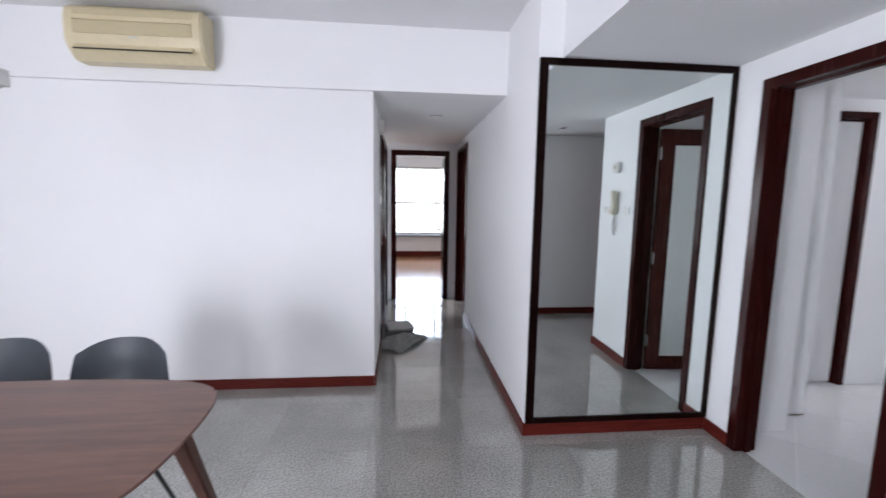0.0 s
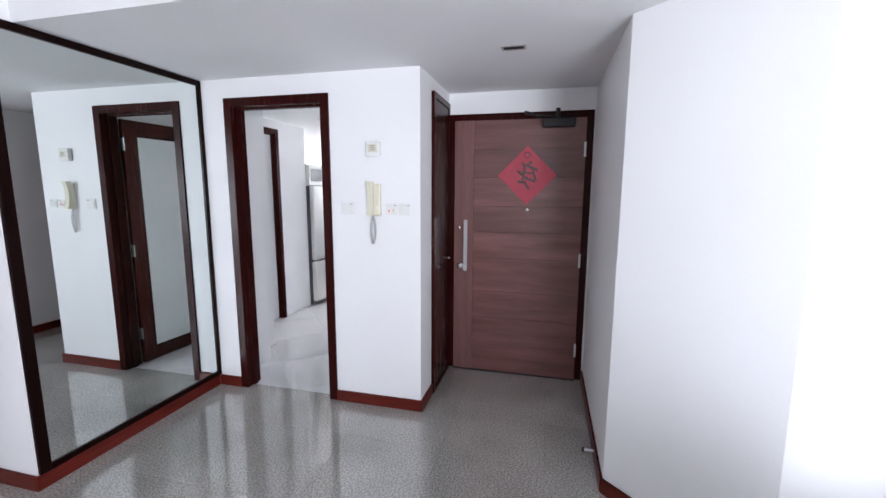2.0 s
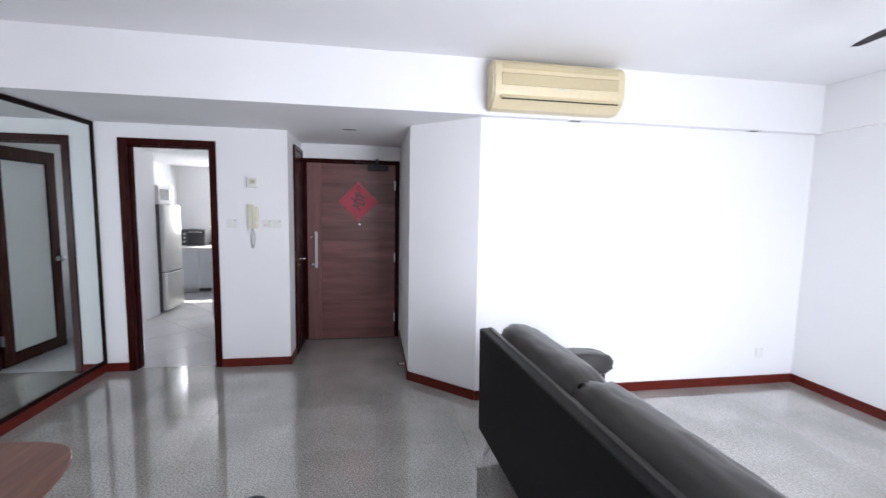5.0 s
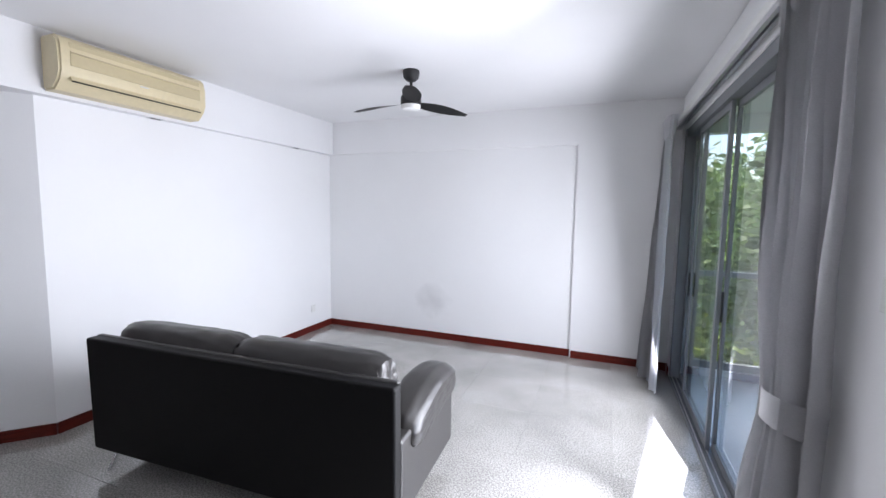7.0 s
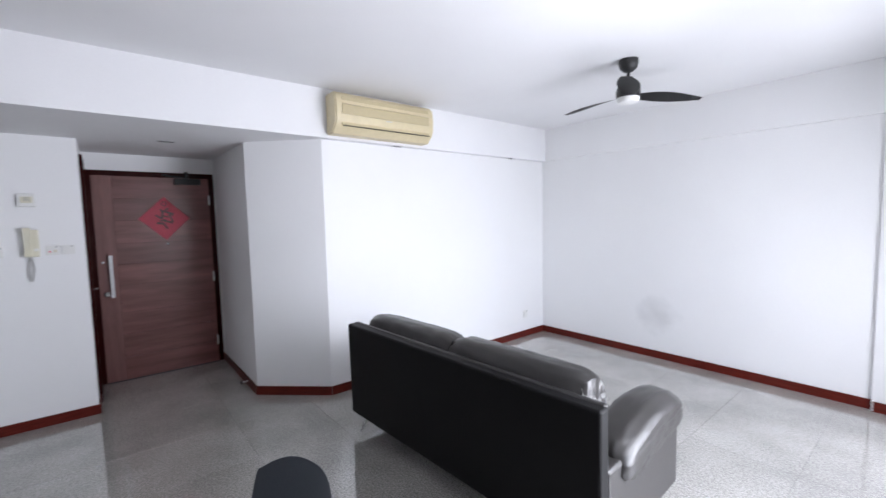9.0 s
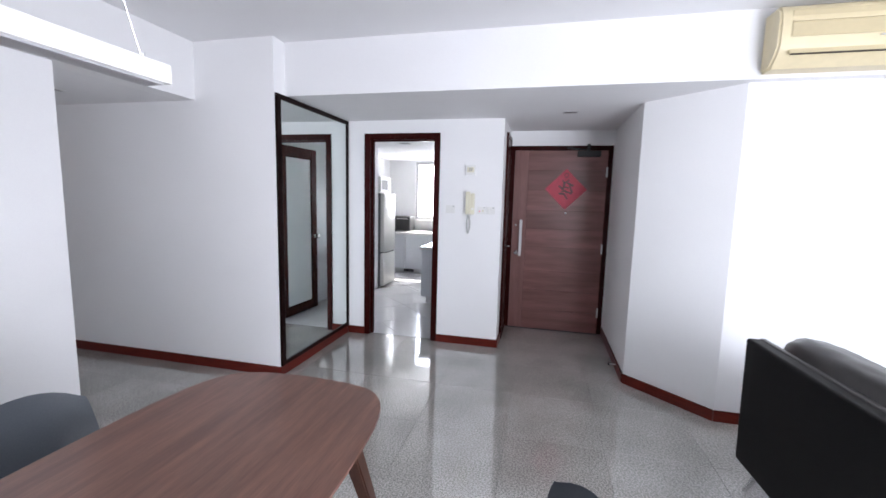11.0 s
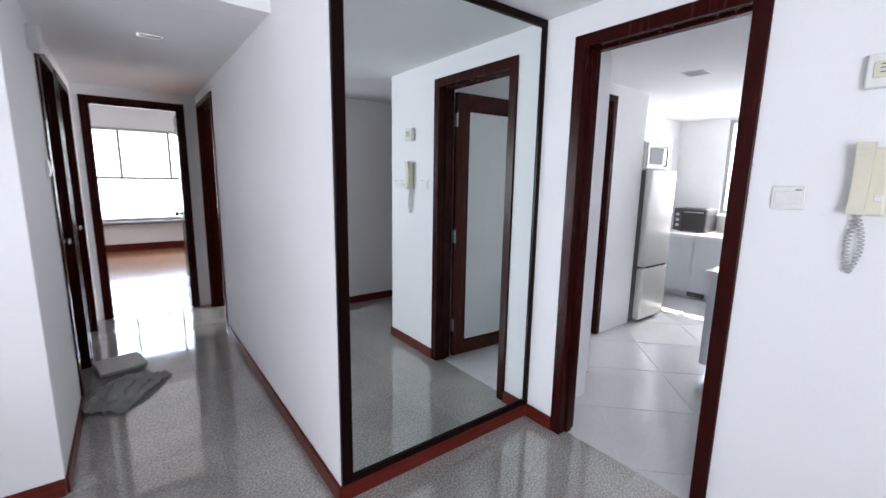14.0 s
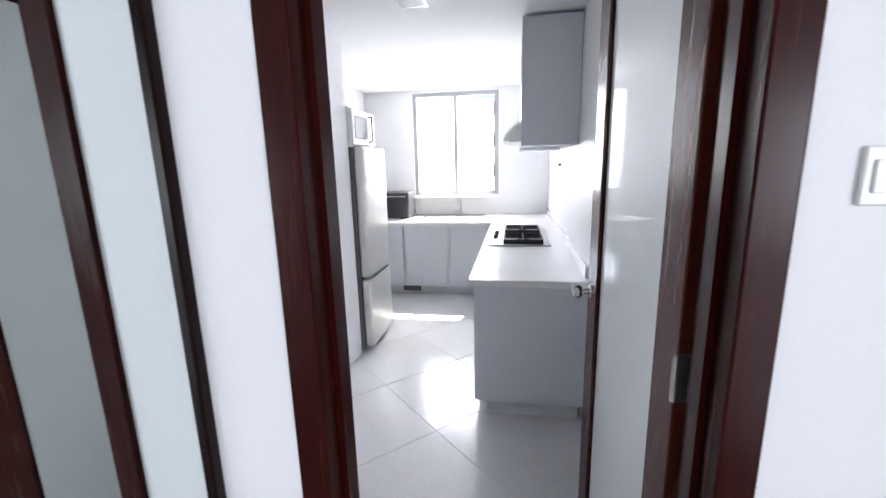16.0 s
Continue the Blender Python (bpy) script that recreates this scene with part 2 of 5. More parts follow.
def mesh_of(name, bm, material, smooth=False):
    bmesh.ops.recalc_face_normals(bm, faces=bm.faces[:])
    me = bpy.data.meshes.new(name)
    bm.to_mesh(me)
    bm.free()
    me.materials.append(material)
    if smooth:
        for p in me.polygons:
            p.use_smooth = True
        me.set_sharp_from_angle(angle=radians(40))
    return me


def part(name, bm, material, parent=None, label="", smooth=False):
    """Links a bmesh as one mesh object, under a thing or part if given."""
    ob = new(name, mesh_of(name, bm, material, smooth))
    ob.parent = parent
    if label:
        tagged(ob, label)
    return ob


def thing(name, label, category, m=None, group=""):
    ob = new(name)
    ob.empty_display_size = 0.1
    if m is not None:
        ob.matrix_world = m
    return tagged(ob, label, category, group)


def setting(name, bm, material, label, category, smooth=False):
    return tagged(part(name, bm, material, None, "", smooth), label, category, kind="structure")


def wall_x(name, x0, x1, y0, y1, z0, z1, holes=(), material=None, label="plain white painted wall"):
    """A wall running along y, with holes (y0, y1, z0, z1)."""
    dims, y = [], y0
    for a, b, lo, hi in sorted(holes):
        dims.append((x0, x1, y, a, z0, z1))
        if hi < z1:
            dims.append((x0, x1, a, b, hi, z1))
        if lo > z0:
            dims.append((x0, x1, a, b, z0, lo))
        y = b
    dims.append((x0, x1, y, y1, z0, z1))
    return setting(name, boxes(*dims), material or WHITE, label, "wall")


def wall_y(name, x0, x1, y0, y1, z0, z1, holes=(), material=None, label="plain white painted wall"):
    """A wall running along x, with holes (x0, x1, z0, z1)."""
    dims, x = [], x0
    for a, b, lo, hi in sorted(holes):
        dims.append((x, a, y0, y1, z0, z1))
        if hi < z1:
            dims.append((a, b, y0, y1, hi, z1))
        if lo > z0:
            dims.append((a, b, y0, y1, z0, lo))
        x = b
    dims.append((x, x1, y0, y1, z0, z1))
    return setting(name, boxes(*dims), material or WHITE, label, "wall")


# ---------------------------------------------------------------- shell of the flat
CEIL_Z, SOFFIT_Z, HALL_Z, KITCHEN_Z = 2.70, 2.29, 2.25, 2.285
WEST, SOUTH, NORTH, EAST = -3.25, -4.18, 2.98, 0.872
HALL_L, HALL_R, HALL_END = -0.341, 0.648, 5.81
MIRROR_Y, KITCHEN_X, ENTRY_N, ENTRY_S, ENTRY_X = 2.21, 1.87, 0.55, -0.578, 2.66

wall_y("wall_north", WEST - 0.12, HALL_L, NORTH, NORTH + 0.12, 0, CEIL_Z, label="long white painted dining wall")
setting("beam_north", boxes((WEST, HALL_R, NORTH - 0.04, NORTH - 0.001, HALL_Z, CEIL_Z), (HALL_L, HALL_R, NORTH - 0.001, NORTH + 0.12, HALL_Z, CEIL_Z)), WHITE, "white painted beam above the dining wall", "beam")
wall_x("wall_hall_west", HALL_L - 0.12, HALL_L, NORTH + 0.12, HALL_END, 0, HALL_Z, [(3.875, 4.585, 0, 2.14), (4.695, 5.505, 0, 2.14)])
wall_x("wall_hall_east", HALL_R, HALL_R + 0.12, MIRROR_Y, HALL_END, 0, CEIL_Z, [(4.81, 5.70, 0, 2.14)])
wall_y("wall_hall_north", -1.6, 2.6, HALL_END, HALL_END + 0.12, 0, CEIL_Z, [(-0.27, 0.52, 0, 2.14)])
wall_y("wall_mirror", HALL_R + 0.12, KITCHEN_X + 0.12, MIRROR_Y, MIRROR_Y + 0.12, 0, CEIL_Z)
wall_x("wall_kitchen_west", KITCHEN_X, KITCHEN_X + 0.12, ENTRY_N, MIRROR_Y, 0, SOFFIT_Z, [(1.20, 1.99, 0, 2.15)])
wall_y("wall_entry_north", KITCHEN_X + 0.12, ENTRY_X, ENTRY_N, ENTRY_N + 0.12, 0, SOFFIT_Z)
wall_x("wall_entry_east", ENTRY_X, ENTRY_X + 0.12, ENTRY_S - 0.12, ENTRY_N + 0.12, 0, SOFFIT_Z, [(-0.55, 0.53, 0, 2.115)])
wall_y("wall_entry_south", 1.353, ENTRY_X, ENTRY_S - 0.12, ENTRY_S, 0, SOFFIT_Z)
setting("wall_angled", prism(bmesh.new(), [(1.353, ENTRY_S), (EAST, -1.09), (EAST + 0.12, -1.13), (1.40, ENTRY_S - 0.115)], 0, SOFFIT_Z), WHITE, "white painted wall set at an angle", "wall")
wall_x("wall_east", EAST, EAST + 0.12, SOUTH - 0.12, -1.09, 0, SOFFIT_Z, label="white painted living room wall")
wall_y("wall_south", WEST - 0.12, EAST, SOUTH - 0.12, SOUTH, 0, CEIL_Z, material=STAINED, label="white painted end wall with a shallow recess")
setting("wall_south_pier", boxes((WEST, -2.297, SOUTH, SOUTH + 0.04, 0, CEIL_Z), (-2.297, 0.79, SOUTH, SOUTH + 0.04, 2.295, CEIL_Z)), WHITE, "white pier and beam round the recess", "wall")
wall_x("wall_west", WEST - 0.12, WEST, SOUTH, NORTH, 0, CEIL_Z, [(-3.95, -1.10, 0, 2.36)], label="white painted wall with a balcony opening")
setting("ceiling", boxes((WEST - 0.12, EAST + 0.12, SOUTH - 0.12, NORTH + 0.12, CEIL_Z, CEIL_Z + 0.1)), CEIL, "white painted living room ceiling", "ceiling")
setting("ceiling_soffit", boxes((0.79, 2.80, -1.25, MIRROR_Y, SOFFIT_Z, CEIL_Z), (0.79, 1.0, SOUTH, -1.25, SOFFIT_Z, CEIL_Z)), CEIL, "lowered white ceiling over the entrance", "ceiling")
setting("ceiling_hall", boxes((HALL_L - 0.12, HALL_R + 0.12, NORTH + 0.12, HALL_END, HALL_Z, HALL_Z + 0.1)), CEIL, "white hallway ceiling", "ceiling")

# kitchen
wall_y("wall_kitchen_south", KITCHEN_X + 0.12, 6.35, 1.08, 1.20, 0, 2.4, material=KWALL, label="white tiled kitchen wall")
setting("wall_kitchen_duct", boxes((KITCHEN_X + 0.12, 2.40, 2.14, 2.75, 0, KITCHEN_Z)), WHITE, "white boxed duct beside the kitchen doorway", "wall")
wall_y("wall_kitchen_north", KITCHEN_X + 0.12, 4.05, 2.75, 2.87, 0, 2.4, [(2.75, 3.50, 0, 2.17)], label="white kitchen wall with a side door")
wall_x("wall_kitchen_alcove", 3.97, 4.05, 2.87, 3.40, 0, 2.4)
wall_y("wall_kitchen_back", 3.97, 6.35, 3.40, 3.52, 0, 2.4, material=KWALL, label="white tiled alcove wall")
wall_x("wall_kitchen_east", 6.23, 6.35, 1.20, 3.40, 0, 2.4, [(1.78, 2.80, 1.06, 2.25)], material=KWALL, label="white tiled wall with the kitchen window")
setting("ceiling_kitchen", boxes((KITCHEN_X + 0.12, 6.35, 1.08, 3.52, KITCHEN_Z, 2.4)), CEIL, "white kitchen ceiling", "ceiling")

# bedroom at the end of the hall
wall_x("wall_bedroom_west", -1.72, -1.60, HALL_END, 10.5, 0, CEIL_Z)
wall_x("wall_bedroom_east", 2.60, 2.72, HALL_END, 10.5, 0, CEIL_Z)
wall_y("wall_bedroom_north", -1.72, 2.72, 10.40, 10.52, 0, CEIL_Z, [(-1.1, 2.1, 0.56, 2.26)], label="white bedroom wall with a wide window")
setting("ceiling_bedroom", boxes((-1.72, 2.72, HALL_END + 0.12, 10.52, CEIL_Z, CEIL_Z + 0.1)), CEIL, "white bedroom ceiling", "ceiling")

# side rooms off the hall, closed in
wall_x("wall_side_room_east", 2.60, 2.72, MIRROR_Y + 0.12, HALL_END, 0, CEIL_Z, [(4.45, 5.45, 1.0, 2.1)])
setting("ceiling_side_room", boxes((HALL_R + 0.12, 2.72, MIRROR_Y + 0.12, HALL_END, CEIL_Z, CEIL_Z + 0.1)), CEIL, "white side room ceiling", "ceiling")
wall_x("wall_store_west", -1.72, -1.60, NORTH + 0.12, HALL_END, 0, CEIL_Z)
setting("ceiling_store", boxes((-1.72, HALL_L - 0.12, NORTH + 0.12, HALL_END, HALL_Z, HALL_Z + 0.1)), CEIL, "white store ceiling", "ceiling")
wall_y("wall_service_north", 2.46, 3.97, 3.9, 4.0, 0, 2.4)
wall_x("wall_service_west", 2.62, 2.70, 2.87, 3.9, 0, 2.4)
setting("ceiling_service", boxes((2.62, 3.97, 2.87, 4.0, KITCHEN_Z, 2.4)), CEIL, "white service room ceiling", "ceiling")

# ---------------------------------------------------------------- skirting, frames and doors
def skirting(a, b, h=0.08, t=0.013):
    """A skirting board from plan point a to b, standing to the right of that way."""
    d = Vector((b[0] - a[0], b[1] - a[1]))
    n = Vector((d.y, -d.x)).normalized() * t
    q = [(a[0], a[1]), (b[0], b[1]), (b[0] + n.x, b[1] + n.y), (a[0] + n.x, a[1] + n.y)]
    bm = prism(bmesh.new(), q, 0, h)
    top = [e for e in bm.edges if all(v.co.z > h - 1e-4 for v in e.verts)]
    bmesh.ops.bevel(bm, geom=top, offset=0.003, segments=2, affect="EDGES")
    setting("baseboard", bm, SKIRT, "red-brown varnished wooden skirting board", "baseboard")


G = 0.001
skirting((WEST, NORTH - G), (HALL_L, NORTH - G))
skirting((HALL_L + G, NORTH), (HALL_L + G, 3.858))
skirting((HALL_R - G, 4.79), (HALL_R - G, MIRROR_Y))
skirting((HALL_R - 0.013, MIRROR_Y - G), (KITCHEN_X - 0.014, MIRROR_Y - G))
skirting((KITCHEN_X - G, MIRROR_Y - 0.015), (KITCHEN_X - G, 2.005))
skirting((KITCHEN_X - G, 1.185), (KITCHEN_X - G, ENTRY_N - 0.013))
skirting((KITCHEN_X + G, ENTRY_N - G), (2.13, ENTRY_N - G))
skirting((ENTRY_X, ENTRY_S + G), (1.353, ENTRY_S + G))
skirting((1.353, ENTRY_S + G), (EAST - G, -1.09))
skirting((EAST - G, -1.09), (EAST - G, SOUTH))
skirting((EAST - 0.014, SOUTH + G), (-2.30, SOUTH + G))
skirting((-2.31, SOUTH + 0.04 + G), (WEST + 0.014, SOUTH + 0.04 + G))
skirting((WEST + G, SOUTH + 0.04), (WEST + G, -4.02))
skirting((WEST + G, -1.02), (WEST + G, NORTH - 0.014))
skirting((HALL_R + 0.13, HALL_END - G), (2.59, HALL_END - G))
skirting((-1.59, 10.40 - G), (2.59, 10.40 - G), h=0.13)


def door_frame(name, y0, y1, z1, wide, x0, x1, m, label, material=None, lip=0.012):
    """A door lining along local y with architraves, from floor to z1 (outer), in a wall from local x0 to x1."""
    e = thing(name, label, "door frame", m)
    e["kind"] = "structure"
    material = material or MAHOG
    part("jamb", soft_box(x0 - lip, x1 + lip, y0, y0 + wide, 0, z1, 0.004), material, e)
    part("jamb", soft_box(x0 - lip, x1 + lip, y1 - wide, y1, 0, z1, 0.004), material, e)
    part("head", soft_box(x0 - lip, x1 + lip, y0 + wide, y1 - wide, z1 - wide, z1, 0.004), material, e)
    c = 0.5 * (x0 + x1)
    part("door_stop", boxes((c - 0.01, c + 0.03, y0 + wide, y0 + wide + 0.012, 0, z1 - wide), (c - 0.01, c + 0.03, y1 - wide - 0.012, y1 - wide, 0, z1 - wide), (c - 0.01, c + 0.03, y0 + wide, y1 - wide, z1 - wide - 0.012, z1 - wide)), material, e)
    return e


ALONG_X = pose(0, 0, 0, 0, 0, -90)  # local y runs along world x, local x along world -y
door_frame("door_frame_kitchen", 1.185, 2.005, 2.16, 0.062, KITCHEN_X, KITCHEN_X + 0.12, pose(0, 0, 0), "dark mahogany frame of the kitchen doorway")
door_frame("door_frame_entrance", -0.565, 0.545, 2.125, 0.05, ENTRY_X, ENTRY_X + 0.10, pose(0, 0, 0), "dark mahogany frame of the front door")
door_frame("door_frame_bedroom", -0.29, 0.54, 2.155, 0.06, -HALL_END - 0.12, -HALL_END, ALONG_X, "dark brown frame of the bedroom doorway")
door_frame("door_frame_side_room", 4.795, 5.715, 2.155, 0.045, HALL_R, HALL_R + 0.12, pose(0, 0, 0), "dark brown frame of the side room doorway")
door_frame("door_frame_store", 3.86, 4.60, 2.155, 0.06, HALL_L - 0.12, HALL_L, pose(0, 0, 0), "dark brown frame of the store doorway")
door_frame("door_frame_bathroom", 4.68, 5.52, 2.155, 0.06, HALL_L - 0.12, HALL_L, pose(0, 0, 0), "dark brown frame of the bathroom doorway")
door_frame("door_frame_service", 2.735, 3.515, 2.19, 0.055, -2.87, -2.75, ALONG_X, "dark brown frame of the service doorway")


def knob(bm, x, y, z, d):
    """A round door knob on a rose, sticking out along d (+1 or -1) on local x."""
    m = Matrix.Translation((x, y, z)) @ pose(0, 0, 0, 0, 90 * d, 0)
    lathe(bm, [(0.026, 0), (0.026, 0.006), (0.011, 0.008), (0.011, 0.03), (0.02, 0.036), (0.028, 0.05), (0.026, 0.064), (0.012, 0.07)], 20, m)


def panel_door(name, m, w, h, label, glazed=True, t=0.04, rail=0.095):
    """A leaf from its hinge edge along local y, thickness along local x."""
    e = thing(name, label, "door", m)
    e["kind"] = "structure"
    if glazed:
        for y0, y1 in ((0, rail), (w - rail, w)):
            part("stile", soft_box(0, t, y0, y1, 0.008, h, 0.003), MAHOG_DOOR, e)
        for z0, z1 in ((0.008, 0.115), (h - 0.12, h)):
            part("rail", soft_box(0.001, t - 0.001, rail, w - rail, z0, z1, 0.003), MAHOG_DOOR, e)
        part("pane", boxes((0.012, t - 0.012, rail - 0.005, w - rail + 0.005, 0.11, h - 0.115)), FROST, e, "frosted pale green glass panel")
        b = 0.012
        part("glazing_bead", boxes((0.004, t - 0.004, rail, rail + b, 0.115, h - 0.12), (0.004, t - 0.004, w - rail - b, w - rail, 0.115, h - 0.12), (0.004, t - 0.004, rail + b, w - rail - b, 0.115, 0.115 + b), (0.004, t - 0.004, rail + b, w - rail - b, h - 0.12 - b, h - 0.12)), MAHOG, e)
    else:
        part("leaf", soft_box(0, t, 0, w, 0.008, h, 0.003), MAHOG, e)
    for d, x in ((1, t), (-1, 0)):
        bm = bmesh.new()
        knob(bm, x, w - 0.05, 0.97, d)
        part("door_knob", bm, CHROME, e, "round polished steel knob", True)
    for z in (0.22, 0.95, h - 0.25):
        bm = boxes((-0.004, t * 0.6, -0.004, 0.0, z, z + 0.10))
        tube(bm, (-0.004, -0.004, z), (-0.004, -0.004, z + 0.10), 0.006, seg=8)
        part("hinge", bm, STEEL, e)
    return e


MAHOG_DOOR = wood("mahogany_leaf", (0.056, 0.011, 0.008), (0.082, 0.017, 0.012), 0.26, (18, 18, 1.2), 3, spec=0.25, fine_vary=0.1)
# the kitchen door stands open along the kitchen's side wall
panel_door("door_kitchen", pose(2.022, 1.262, 0, 0, 0, -86), 0.72, 2.085, "open mahogany kitchen door with a frosted glass panel", rail=0.108)
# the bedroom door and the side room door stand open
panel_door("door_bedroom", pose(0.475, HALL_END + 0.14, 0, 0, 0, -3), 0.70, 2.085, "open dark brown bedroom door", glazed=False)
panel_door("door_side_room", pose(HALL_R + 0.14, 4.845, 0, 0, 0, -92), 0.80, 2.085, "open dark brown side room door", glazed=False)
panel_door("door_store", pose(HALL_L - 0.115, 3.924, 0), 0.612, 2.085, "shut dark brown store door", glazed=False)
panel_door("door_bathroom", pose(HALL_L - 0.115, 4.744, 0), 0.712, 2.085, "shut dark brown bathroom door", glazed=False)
# white service door, shut
sd = thing("door_service", "shut plain white service door", "door", pose(0, 0, 0))
sd["kind"] = "structure"
part("leaf", soft_box(2.792, 3.458, 2.80, 2.84, 0.008, 2.13, 0.003), WHITE, sd)


def front_door():
    """The front door: an upright-grained lock stile, a broad run of horizontal boards, pull bar, closer."""
    e = thing("door_entrance", "shut brown veneered front door with horizontal boards", "door", pose(ENTRY_X - 0.03, 0, 0))
    e["kind"] = "structure"
    part("core", boxes((0.006, 0.044, -0.510, 0.490, 0.012, 2.07)), MAHOG, e)
    part("stile", soft_box(0.0, 0.045, 0.335, 0.492, 0.01, 2.072, 0.002), DOORLINE, e)
    zs = [0.01, 0.24, 0.475, 0.70, 0.98, 1.19, 1.40, 1.628, 1.85, 2.072]
    for a, b in zip(zs, zs[1:]):
        part("board", soft_box(0.0005, 0.045, -0.512, 0.3335, a, b - 0.002, 0.0008, 1), DOORWOOD, e)
    bm = bmesh.new()
    box(bm, -0.045, -0.033, 0.375, 0.405, 0.868, 1.288)
    bmesh.ops.bevel(bm, geom=bm.edges[:], offset=0.004, segments=2, affect="EDGES")
    part("pull_bar", bm, STEEL, e, "flat brushed steel pull bar")
    for z in (0.91, 1.245):
        bm = bmesh.new()
        tube(bm, (-0.036, 0.39, z), (0.002, 0.39, z), 0.007)
        part("bar_post", bm, STEEL, e)
    bm = bmesh.new()
    lathe(bm, [(0.026, 0), (0.026, 0.008), (0.018, 0.012), (0.016, 0.02)], 18, Matrix.Translation((0.0, 0.437, 0.9)) @ pose(0, 0, 0, 0, -90, 0))
    part("lock", bm, CHROME, e, "round steel lock cylinder", True)
    bm = bmesh.new()
    lathe(bm, [(0.011, 0), (0.011, 0.004), (0.007, 0.006)], 12, Matrix.Translation((0.0, 0.452, 1.218)) @ pose(0, 0, 0, 0, -90, 0))
    part("lock_pin", bm, CHROME, e, "", True)
    bm = bmesh.new()
    lathe(bm, [(0.011, 0), (0.011, 0.004), (0.006, 0.006)], 12, Matrix.Translation((0.0, -0.096, 1.375)) @ pose(0, 0, 0, 0, -90, 0))
    part("peephole", bm, CHROME, e, "", True)
    closer = part("door_closer", soft_box(-0.055, 0.0, -0.43, -0.19, 2.0, 2.062, 0.008), BLACK, e, "black overhead door closer")
    bm = bmesh.new()
    box(bm, -0.0075, 0.0075, 0, 0.30, 2.064, 2.076, Matrix.Translation((-0.035, -0.30, 0)) @ pose(0, 0, 0, 0, 0, 40))
    box(bm, -0.0075, 0.0075, 0, 0.25, 2.078, 2.09, Matrix.Translation((-0.225, -0.07, 0)) @ pose(0, 0, 0, 0, 0, -115))
    tube(bm, (-0.035, -0.30, 2.06), (-0.035, -0.30, 2.135), 0.016)
    part("closer_arm", bm, BLACK, closer)
    for z in (0.2, 0.93, 1.78):
        part("hinge", soft_box(-0.006, 0.0, -0.516, -0.500, z, z + 0.11, 0.002), STEEL, e)
    # black strip standing in for the shadow gap under the leaf
    part("threshold", soft_box(-0.01, 0.1, -0.515, 0.495, 0.0, 0.008, 0.002), BLACK, e)


front_door()


def diamond():
    """A square red paper hung on its corner, with a dark brush-like print."""
    e = thing("door_decoration", "red paper diamond with a dark printed emblem on the door", "decoration", pose(ENTRY_X - 0.034, -0.085, 1.642))
    r = 0.226
    bm = bmesh.new()
    n = 10
    grid = {}
    for i in range(n + 1):
        for j in range(n + 1):
            u, v = i / n * 2 - 1, j / n * 2 - 1
            y, z = (u - v) * r / 2, (u + v) * r / 2
            grid[i, j] = bm.verts.new((-0.003 - 0.004 * max(0, abs(u) + abs(v) - 1.2) - 0.001 * math.sin(5 * u + 3 * v), y, z))
    for i in range(n):
        for j in range(n):
            bm.faces.new((grid[i, j], grid[i + 1, j], grid[i + 1, j + 1], grid[i, j + 1]))
    bmesh.ops.solidify(bm, geom=bm.faces[:], thickness=0.0012)
    part("sheet", bm, PAPER, e, "", True)
    bars = [(-0.045, 0.055, 0.075, 0.02, 25), (-0.015, 0.09, 0.05, 0.016, -40), (-0.055, 0.0, 0.085, 0.018, 70), (-0.03, -0.035, 0.075, 0.017, 20), (0.02, 0.045, 0.08, 0.02, 100), (0.05, 0.015, 0.07, 0.016, 40), (0.04, -0.05, 0.06, 0.02, 5), (0.0, -0.078, 0.065, 0.016, 60), (0.02, -0.02, 0.05, 0.016, -20), (-0.008, 0.02, 0.05, 0.014, 10), (0.03, 0.085, 0.035, 0.012, 65)]
    for y, z, l, w, a in bars:
        bm = bmesh.new()
        box(bm, -0.0062, -0.0045, -l / 2, l / 2, -w / 2, w / 2, Matrix.Translation((0, y, z)) @ pose(0, 0, 0, a, 0, 0))
        part("print_stroke", bm, INK, e)
    bm = bmesh.new()
    for i in range(14):
        a0, a1 = 2 * math.pi * i / 14, 2 * math.pi * (i + 1) / 14
        tube(bm, (-0.005, 0.022 * math.cos(a0), 0.155 + 0.022 * math.sin(a0)), (-0.005, 0.022 * math.cos(a1), 0.155 + 0.022 * math.sin(a1)), 0.003, seg=5)
    part("print_ring", bm, INK, e)


diamond()

# tall cupboard let into the entrance's side wall
e = thing("entrance_cupboard", "tall dark mahogany cupboard door by the entrance", "cupboard", pose(0, ENTRY_N, 0))
part("frame", boxes((2.135, 2.175, -0.022, 0, 0, 2.20), (2.575, 2.612, -0.022, 0, 0, 2.20), (2.175, 2.575, -0.022, 0, 2.16, 2.20), (2.175, 2.575, -0.022, 0, 0, 0.03)), MAHOG, e)
cd = part("cupboard_door", soft_box(2.178, 2.572, -0.016, 0.0, 0.033, 2.157, 0.002), MAHOG, e)
bm = bmesh.new()
lathe(bm, [(0.006, 0), (0.006, 0.014), (0.012, 0.018), (0.011, 0.027), (0.005, 0.03)], 14, Matrix.Translation((2.525, -0.016, 0.98)) @ pose(0, 0, 0, 90, 0, 0))
part("cupboard_knob", bm, CHROME, cd, "small steel knob", True)

